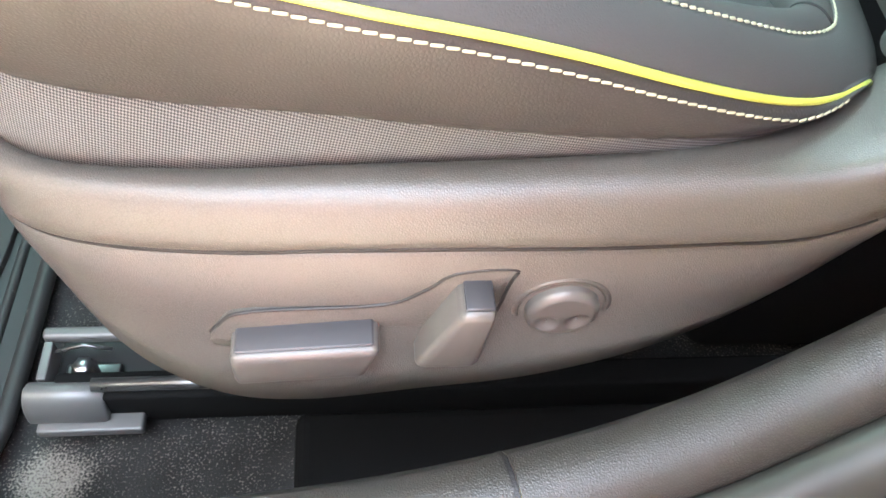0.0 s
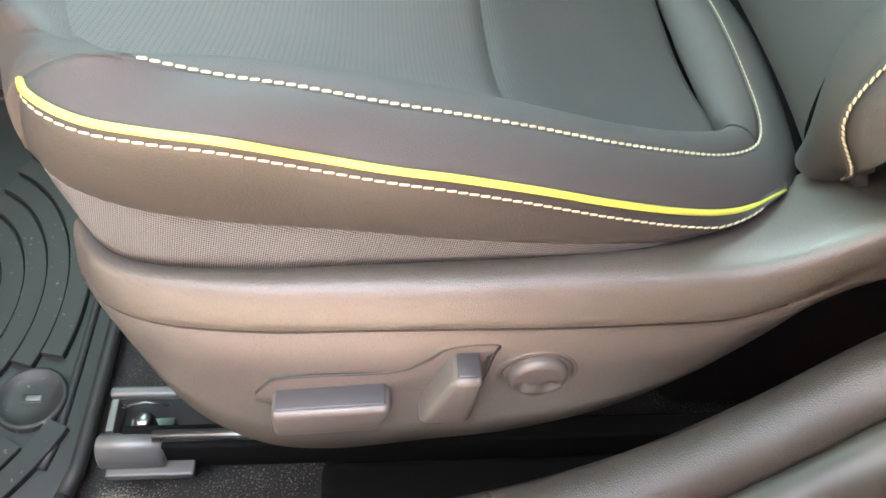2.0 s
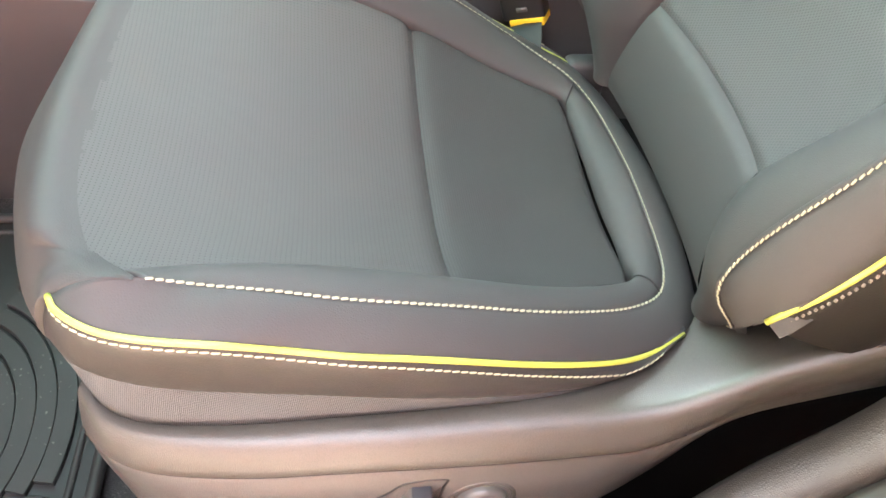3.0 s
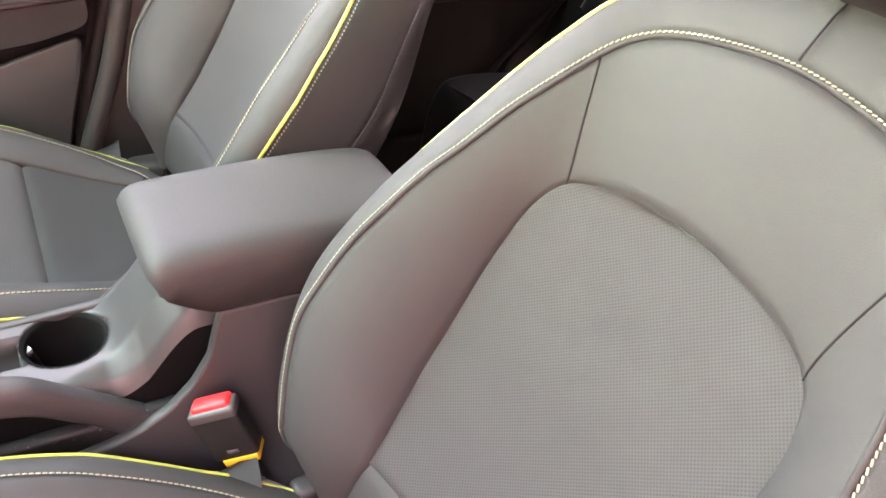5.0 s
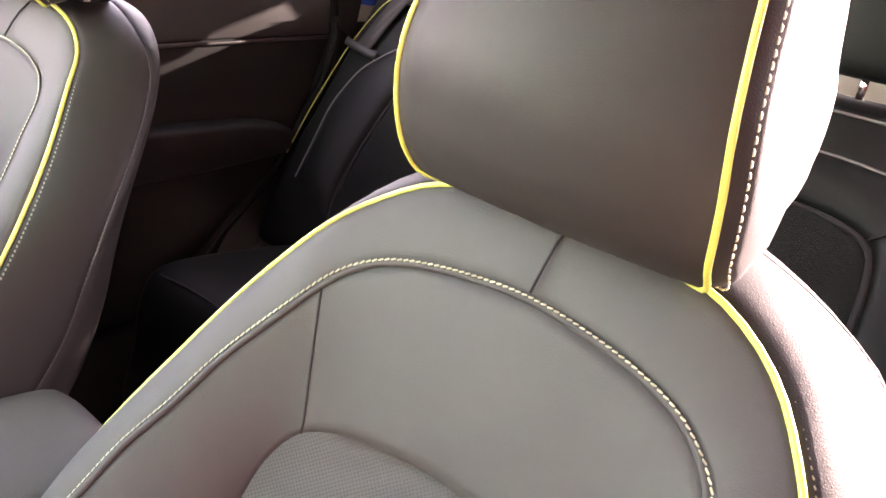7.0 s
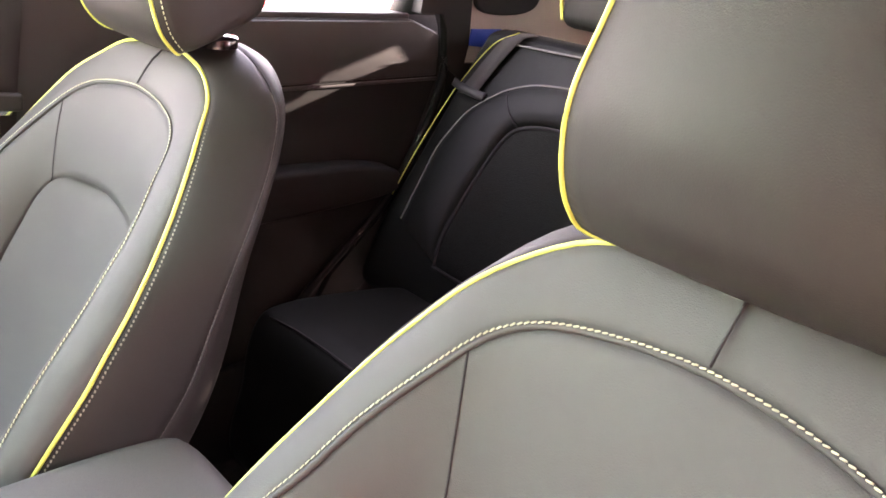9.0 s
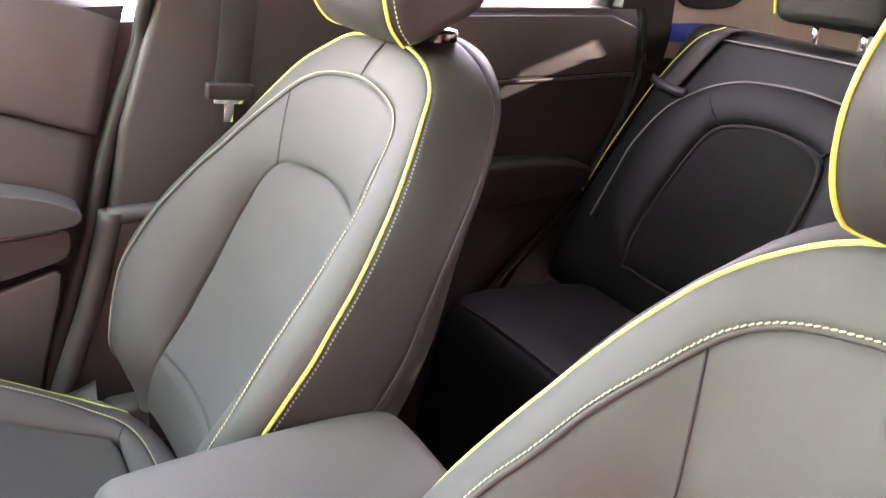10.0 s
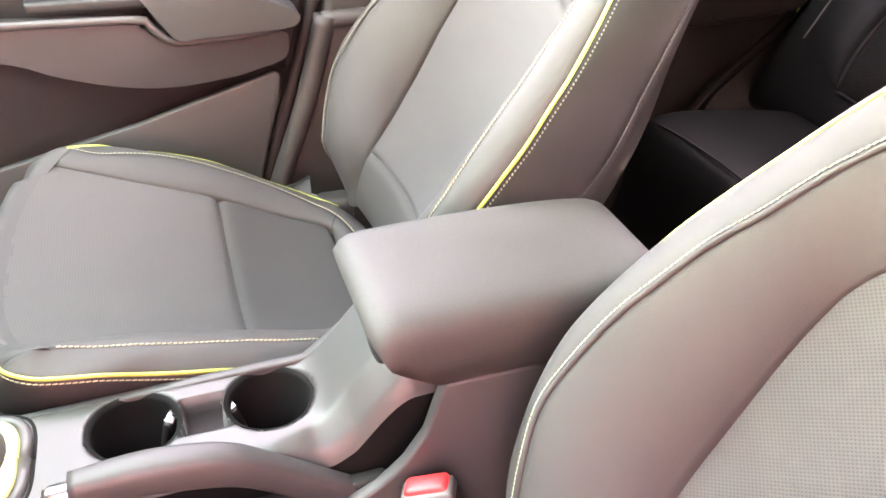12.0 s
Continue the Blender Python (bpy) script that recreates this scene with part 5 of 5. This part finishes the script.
# ---- centre console ----
def console():
    c = thing("centre_console", (0.1, 0.63, 0.0), "dark grey plastic centre console with two cup holders", "console")
    prof = [(0.372, 0.0), (0.372, 0.448), (0.145, 0.448), (0.139, 0.43), (0.129, 0.392), (0.110, 0.362), (0.086, 0.339), (0.058, 0.323), (0.027, 0.313), (-0.10, 0.292), (-0.30, 0.280), (-0.80, 0.30), (-0.80, 0.0)]
    part("side_panel", slab(prof, "y", 0.552, 0.566, 0.003, 2), plastic_soft, c)
    part("rear_box", shape(0.20, 0.370, 0.566, 0.700, 0.0, 0.446, 0.006), plastic_soft, c)
    part("far_panel", slab([(0.368, 0.0), (0.368, 0.446), (0.12, 0.43), (0.05, 0.372), (-0.30, 0.362), (-0.80, 0.36), (-0.80, 0.0)], "y", 0.706, 0.718, 0.003, 2), plastic_soft, c)
    # deck with the cup holders
    nx, ny = 200, 62
    x0, x1, y0, y1 = -0.34, 0.150, 0.588, 0.716
    rows = []
    for i in range(nx + 1):
        x = x0 + (x1 - x0) * i / nx
        row = []
        for j in range(ny + 1):
            y = y0 + (y1 - y0) * j / ny
            t = max(0.0, min(1.0, (x - 0.036) / 0.097))
            z = 0.368 + 0.080 * t * t * (3 - 2 * t)
            e = min(y - y0, y1 - y)
            z -= 0.012 * max(0.0, 1 - e / 0.012) ** 2
            turn = max(0.0, min(1.0, (x + 0.045) / 0.12))  # the shoulder that falls off to the lever slot
            shoulder = 0.006 + 0.034 * turn
            z -= 0.75 * turn * (math.sqrt((y0 + shoulder - y) ** 2 + 1.6e-5) + (y0 + shoulder - y) - 0.0005) / 2 if y < y0 + shoulder + 0.012 else 0.0
            d = min(math.hypot(x + 0.116, y - 0.668), math.hypot(x - 0.008, y - 0.668))
            r = 0.0415
            if d < r + 0.004:
                z -= 0.085 * min(1.0, max(0.0, (r + 0.001 - d) / 0.004)) + 0.002 * min(1.0, (r + 0.004 - d) / 0.004)
            elif abs(y - 0.665) < 0.024 and -0.116 < x < 0.008:
                z -= 0.045 * min(1.0, (0.024 - abs(y - 0.665)) / 0.004)
            row.append(Vector((x, y, z)))
        rows.append(row)
    bm = bmesh.new()
    lowrow = [[Vector((q.x, q.y, q.z)) for q in r] for r in rows]
    add_grid(bm, lowrow)
    add_grid(bm, [[r[-1] for r in rows], [Vector((r[-1].x, r[-1].y, 0.22)) for r in rows]])
    part("deck", bm, plastic_deck, c, "satin grey plastic deck with cup holders")
    bm = bmesh.new()
    add_grid(bm, [[r[0] for r in rows], [Vector((r[0].x, r[0].y, 0.22)) for r in rows]])
    part("deck_skirt", bm, cup_black, c, "black inner wall of the lever slot")
    for x, s in ((-0.086, 1), (-0.028, -1)):
        m = pose(x, 0.682, 0.345, 0, 14 * s, -25 * s)
        part("cup_grip", shape(-0.004, 0.004, -0.012, 0.012, -0.022, 0.012, 0.003, m=m), plastic_dark, c, "small black spring-loaded cup grip")
        part("grip_edge", shape(-0.0046, 0.0046, -0.0085, 0.0085, 0.0105, 0.0130, 0.0011, 3, m=m), steel, c, "bright edge of the cup grip")
    for x in (-0.116, 0.008):
        part("cup_liner", lathe([(0.0430, -0.0010), (0.0400, -0.0025), (0.0378, -0.006), (0.0372, -0.080), (0.034, -0.082), (0.0005, -0.082)], (x, 0.668, 0.368), "z", 48), cup_black, c, "black cup holder liner")
    part("brake_well", shape(-0.30, 0.10, 0.566, 0.590, 0.20, 0.265, 0.0), plastic_dark, c)
    # armrest lid
    prof = [(0.140, 0.450), (0.092, 0.488), (0.083, 0.500), (0.090, 0.512), (0.115, 0.519), (0.25, 0.522), (0.345, 0.516), (0.372, 0.500), (0.385, 0.475), (0.385, 0.450)]
    rows = []
    for j in range(41):
        u = math.sin(math.pi / 2 * (-1 + 2 * j / 40))
        k = (1 - abs(u) ** 7) ** (1 / 2.2) if abs(u) < 1 else 0.0
        y = 0.636 + 0.084 * u
        row = []
        for x, z in [(q.x, q.y) for q in resample([(a, b, 0) for a, b in prof], 40)]:
            f = (z - 0.450) / 0.072
            xx = x + (0.24 - x) * (1 - k) * 0.12 * f
            row.append(Vector((xx, y, 0.450 + (z - 0.450) * (0.62 + 0.38 * k))))
        rows.append(row)
    bm = bmesh.new()
    made = add_grid(bm, rows)
    bm.faces.new(made[0])
    bm.faces.new(made[-1])
    add_grid(bm, [[r[0] for r in rows], [r[-1] for r in rows]])
    part("armrest_lid", bm, leather_lid, c, "padded grey armrest lid")
    part("lid_latch", slab(soft_outline([(0.600, 0.470), (0.640, 0.470), (0.648, 0.452), (0.630, 0.440), (0.610, 0.440), (0.592, 0.452)], 24), "x", 0.098, 0.116, 0.003, 2), plastic_dark, c, "dark lid latch")
    return c


cup_black = material("cup_black", (0.006, 0.006, 0.006), 0.7, spec=0.12)
plastic_deck = material("deck_plastic", (0.052, 0.053, 0.051), 0.42, spec=0.55, grain=0.2, grain_size=800, mottle=0.08)
leather_lid = material("lid_leather", (0.056, 0.056, 0.054), 0.60, grain=0.3, grain_size=650, spec=0.30)
console()


def parking_brake():
    b = thing("parking_brake", (0.0, 0.577, 0.27), "dark grey plastic parking brake lever with silver button", "brake lever")
    path = resample([(-0.160, 0.577, 0.398), (-0.10, 0.577, 0.400), (-0.04, 0.577, 0.388), (0.0, 0.577, 0.362), (0.045, 0.577, 0.325), (0.075, 0.577, 0.300)], 40)
    rows = []
    for k, q in enumerate(path):
        w = 0.0125 + 0.003 * math.sin(math.pi * min(1, k / 24))
        h = 0.016 + 0.006 * (k / 39)
        rows.append([q + Vector((0, w * math.copysign(abs(math.cos(a)) ** 0.6, math.cos(a)), h * math.copysign(abs(math.sin(a)) ** 0.6, math.sin(a)))) for a in [2 * math.pi * i / 20 for i in range(20)]])
    bm = bmesh.new()
    made = add_grid(bm, rows, loop=True)
    bm.faces.new(made[0])
    bm.faces.new(made[-1])
    part("lever", bm, plastic_soft, b)
    part("release_button", lathe([(0.0005, -0.020), (0.007, -0.020), (0.009, -0.016), (0.009, 0.002)], (-0.160, 0.577, 0.398), "x", 20), steel, b, "silver release button")
    part("boot", shape(-0.09, 0.10, 0.568, 0.586, 0.255, 0.330, 0.006), rubber, b, "black rubber boot")


parking_brake()


def gear_surround():
    g = thing("gear_lever", (-0.26, 0.66, 0.36), "gear lever base with pale lime ring on the console", "gear lever")
    def loop(grow, z):
        """A rounded rectangle round the lever, widened by the given amount."""
        cx, cy, hx, hy = -0.272, 0.652, 0.054 + grow, 0.046 + grow
        return [Vector((cx + hx * math.copysign(abs(math.cos(a)) ** 0.5, math.cos(a)), cy + hy * math.copysign(abs(math.sin(a)) ** 0.5, math.sin(a)), z))
                for a in [2 * math.pi * k / 64 for k in range(65)]]
    part("ring", tube(loop(0.0, 0.372), 0.0085, 12), lime_pale, g, "glossy pale lime ring")
    part("bezel", tube(loop(0.012, 0.368), 0.006, 10), plastic_deck, g, "grey plastic bezel")
    part("bezel_gap", tube(loop(0.0195, 0.3665), 0.0022, 8), cup_black, g, "dark joint round the bezel")
    part("gaiter", lathe([(0.055, 0.0), (0.045, 0.03), (0.028, 0.06), (0.015, 0.085)], (-0.27, 0.655, 0.372), "z", 32), leather, g)
    part("shaft", tube([Vector((-0.27, 0.655, 0.44)), Vector((-0.272, 0.655, 0.48))], 0.009, 12), chrome, g)
    part("knob", lathe([(0.012, -0.01), (0.022, 0.0), (0.026, 0.02), (0.023, 0.04), (0.010, 0.05), (0.001, 0.051)], (-0.273, 0.655, 0.49), "z", 28), leather, g)


lime_pale = material("pale_lime_gloss", (0.75, 0.78, 0.30), 0.15, coat=0.5)
gear_surround()


def belt_buckle():
    b = thing("belt_buckle", (0.14, 0.495, 0.25), "black seat belt buckle with red press button beside the console", "belt buckle")
    axis = (Vector((0.118, 0.506, 0.372)) - Vector((0.148, 0.490, 0.285))).normalized()
    wide = Vector((0.86, -0.42, 0.45))
    wide = (wide - axis * wide.dot(axis)).normalized()
    deep = axis.cross(wide)
    m = Matrix((wide, deep, axis)).transposed().to_4x4()
    m.translation = Vector((0.121, 0.526, 0.357))
    part("case", shape(-0.024, 0.024, -0.012, 0.012, -0.068, -0.006, 0.004, m=m), plastic_dark, b)
    part("surround", shape(-0.0245, 0.0245, -0.0125, 0.0125, -0.012, 0.001, 0.004, m=m), steel_grey, b)
    part("press_button", shape(-0.021, 0.021, -0.008, 0.0135, -0.016, 0.005, 0.0055, m=m), red, b, "red press button")
    part("tag", shape(-0.016, 0.022, -0.0132, 0.0132, -0.075, -0.066, 0.001, m=m), yellow_tag, b, "yellow cloth tag")
    part("stalk", shape(-0.012, 0.012, -0.006, 0.006, -0.17, -0.072, 0.003, m=m), plastic_dark, b)
    part("writing_bar", shape(-0.006, 0.006, -0.0128, -0.012, -0.058, -0.053, 0.0, m=m), steel_grey, b)


belt_buckle()
tagged(part("hinge_cover", shape(0.155, 0.215, 1.165, 1.212, 0.10, 0.274, 0.014, 4), plastic_soft, None), "grey plastic hinge cover beside the passenger seat", "hinge cover")
tagged(part("hinge_cover", shape(0.178, 0.225, 0.448, 0.476, 0.20, 0.276, 0.010, 4), plastic_soft, None), "grey plastic seat hinge cover beside the cushion", "hinge cover")


# ---- footwell: rails, mat ----
def seat_rail(y, name):
    r = thing(name, (-0.2, y, 0.0), "steel seat rail bolted to the floor with grey end cap", "seat rail", "seat rails")
    # channel coloured as dark as the shade it lies in
    part("channel", shape(-0.262, 0.35, y - 0.022, y - 0.002, 0.014, 0.050, 0.003), shade_black, r)
    part("runner", tube([Vector((-0.235, y - 0.016, 0.058)), Vector((-0.16, y - 0.016, 0.058)), Vector((-0.10, y - 0.016, 0.058))], 0.0045, 12), steel_dark, r, "steel runner")
    rows = []
    for x in (-0.279, -0.277, -0.231, -0.229):
        g = 0.0 if -0.278 < x < -0.230 else 0.003
        rows.append([Vector((x, y - 0.016 - (0.0125 - g * 0.6) * math.sin(a), 0.030 + (0.023 - g) * max(0.0, math.cos(a)))) for a in [math.pi * (-0.5 + k / 16) for k in range(17)]])
    bm = bmesh.new()
    made = add_grid(bm, rows)
    bm.faces.new(made[0])
    bm.faces.new(made[-1])
    part("end_cap", bm, steel_grey, r, "grey plastic end cap")
    part("base_plate", shape(-0.274, -0.208, y - 0.034, y - 0.014, 0.020, 0.028, 0.002), steel_grey, r)
    part("bracket", shape(-0.272, -0.17, y - 0.004, y + 0.040, 0.006, 0.020, 0.003), seal_black, r)
    part("bracket_edge", shape(-0.277, -0.271, y - 0.002, y + 0.026, 0.020, 0.040, 0.001), steel_grey, r)
    part("latch_wire", tube([Vector((-0.268, y + 0.018, 0.040)), Vector((-0.250, y + 0.021, 0.043)), Vector((-0.232, y + 0.019, 0.040))], 0.0014, 8), steel_dark, r)
    part("washer_plate", shape(-0.264, -0.228, y + 0.000, y + 0.016, 0.022, 0.027, 0.002), steel_dark, r)
    bolt = lathe([(0.0001, 0.010), (0.0055, 0.010), (0.0072, 0.008), (0.0072, 0.0), (0.0095, 0.0), (0.0095, -0.003)], (-0.2505, y + 0.009, 0.0285), "z", 6)
    part("bolt", bolt, steel, r, "hexagonal steel bolt")
    part("rail_far", shape(-0.280, -0.10, y + 0.029, y + 0.038, 0.030, 0.040, 0.003), steel_grey, r)
    return r


# added slab: paints the dark gap under the seat, no real duct
structure("underseat_shade_slab", shape(-0.112, 0.60, -0.045, 0.046, -0.01, 0.014, 0.010), shade_black, "black slab standing in for the shade on the floor under the seat")
steel_dark = material("dark_steel", (0.10, 0.10, 0.10), 0.3, metal=0.8, mottle=0.2, mottle_size=60)
seat_rail(0.062, "seat_rail")
seat_rail(0.40, "seat_rail")


def floor_mat():
    m = thing("floor_mat", (-0.6, 0.26, 0.0), "black ribbed rubber floor mat with round fixing eyelet", "floor mat")
    out = [(-0.306, 0.02), (-0.300, 0.06), (-0.296, 0.30), (-0.30, 0.46), (-0.36, 0.50), (-1.0, 0.50), (-1.02, 0.46), (-1.02, 0.02), (-0.98, -0.02), (-0.36, -0.02), (-0.315, -0.005)]
    # base blacker than the rubber ribs, to paint shade into the grooves
    part("base", slab(out, "z", 0.001, 0.012, 0.003, 2), seal_black, m)
    rim = [Vector((x, y, 0.013)) for x, y in out]
    part("raised_rim", tube(resample([*rim, rim[0]], 120), 0.007, 8), rubber, m)
    part("raised_rim", tube(resample([Vector((x + (0.025 if x < -0.6 else -0.022), y + (0.022 if y < 0.2 else -0.022), 0.012)) for x, y in out], 120), 0.004, 8), rubber, m)
    eye = lathe([(0.0290, 0.0), (0.0290, 0.007), (0.0275, 0.009), (0.0250, 0.009), (0.0240, 0.0065), (0.010, 0.0062), (0.0005, 0.006)], (-0.350, 0.103, 0.010), "z", 40)
    part("eyelet", eye, rubber, m, "round rubber fixing eyelet")
    part("eyelet_slot", shape(-0.3585, -0.3400, 0.0985, 0.1075, 0.0140, 0.0168, 0.0012, 2), seal_black, m)
    part("slot_bar", shape(-0.3540, -0.3415, 0.1005, 0.1055, 0.0150, 0.0178, 0.0010, 2), steel_grey, m)
    for k in range(10):
        r = 0.070 + 0.024 * k
        arc = [Vector((-0.47 + r * math.cos(a) * 0.80, 0.20 + r * math.sin(a) * 1.1, 0.012)) for a in [radians(-60 + 130 * i / 40) for i in range(41)]]
        runs, run = [], []
        for q in arc:
            if q.x < -0.322 and (q - Vector((-0.350, 0.103, 0.012))).length > 0.034 and 0.0 < q.y < 0.48:
                run.append(q)
            else:
                runs.append(run)
                run = []
        for run in runs + [run]:
            if len(run) < 5:
                continue
            rows = []
            for n, q in enumerate(run):
                t = (run[min(n + 1, len(run) - 1)] - run[max(n - 1, 0)]).normalized()
                u = Vector((-t.y, t.x, 0))
                rows.append([q + u * a + Vector((0, 0, b)) for a, b in ((-0.0098, -0.001), (-0.0096, 0.0052), (-0.0089, 0.0062), (0.0089, 0.0062), (0.0096, 0.0052), (0.0098, -0.001))])
            bm = bmesh.new()
            made = add_grid(bm, rows)
            bm.faces.new(made[0])
            bm.faces.new(made[-1])
            part("rib", bm, rubber, m, "", False)
    return m


floor_mat()


brown_wall = material("brown_wall", (0.075, 0.060, 0.050), 0.9, grain=0.4, grain_size=40, mottle=0.25, mottle_size=2)
# red tone of the added blocker, for a reddish cast on the seats
blocker_red = material("dark_red_blocker", (0.22, 0.040, 0.045), 0.9, grain=0.4, grain_size=40, mottle=0.25, mottle_size=2)
# added walls out of view that bounce or block light
structure("bounce_wall_left", slab([(-12, -0.42), (4.5, -0.42), (4.5, 5.0), (-12, 5.0)], "y", -5.2, -5.0), brick_red, "unseen reddish wall added to tint and limit the side light")
structure("blocker_wall_corner", slab([(-5.0, -0.42), (-0.504, -0.42), (-0.504, 7.0), (-5.0, 7.0)], "x", -4.4, -4.2), brown_wall, "unseen dark brown wall added to block sky light from the front left")
structure("bounce_wall_ahead", slab([(-0.5, -0.42), (10, -0.42), (10, 2.8), (-0.5, 2.8)], "x", -4.4, -4.2), bounce_pale, "unseen pale wall added to bounce light through the windscreen")
# unseen panel in place of a person standing there, shades the door side
structure("light_blocker_left", slab([(0.04, -0.42), (6.2, -0.42), (6.2, 0.88), (0.92, 0.88), (0.92, 2.10), (0.04, 2.10)], "y", -0.50, -0.31), blocker_red, "unseen dark red panel added to block light beside the car")

# ---- outside: a parked red car; the pale wall ahead is an added bounce ----
def parked_car(x, y, paint, label):
    c = thing("parked_car", (x, y, -0.42), label, "car")
    prof = soft_outline([(x - 2.1, -0.15), (x - 2.15, 0.25), (x - 1.2, 0.48), (x - 0.5, 0.98), (x + 0.9, 1.02), (x + 1.8, 0.55), (x + 2.1, 0.45), (x + 2.1, -0.1), (x + 1.0, -0.22), (x - 1.0, -0.22)], 60)
    part("body", slab(prof, "y", y, y + 1.7, 0.06, 3), paint, c)
    part("side_window", slab([(x - 0.75, 0.52), (x - 0.38, 0.88), (x + 0.75, 0.90), (x + 1.1, 0.56)], "y", y - 0.01, y + 0.02, 0.004, 2), plastic_dark, c)
    for wx in (-1.3, 1.3):
        w = part("wheel", lathe([(0.0005, 0.0), (0.20, 0.0), (0.21, -0.02), (0.31, -0.02), (0.32, 0.0), (0.32, 0.2)], (x + wx, y + 0.02, -0.10), "y", 32), rubber, c)
        part("rim", lathe([(0.0005, -0.03), (0.19, -0.02), (0.20, 0.0)], (x + wx, y + 0.02, -0.10), "y", 24), steel, w)


parked_car(3.2, 4.2, paint_red, "parked red car outside the window")
parked_car(6.8, 5.0, paint_white, "parked white car outside the window")
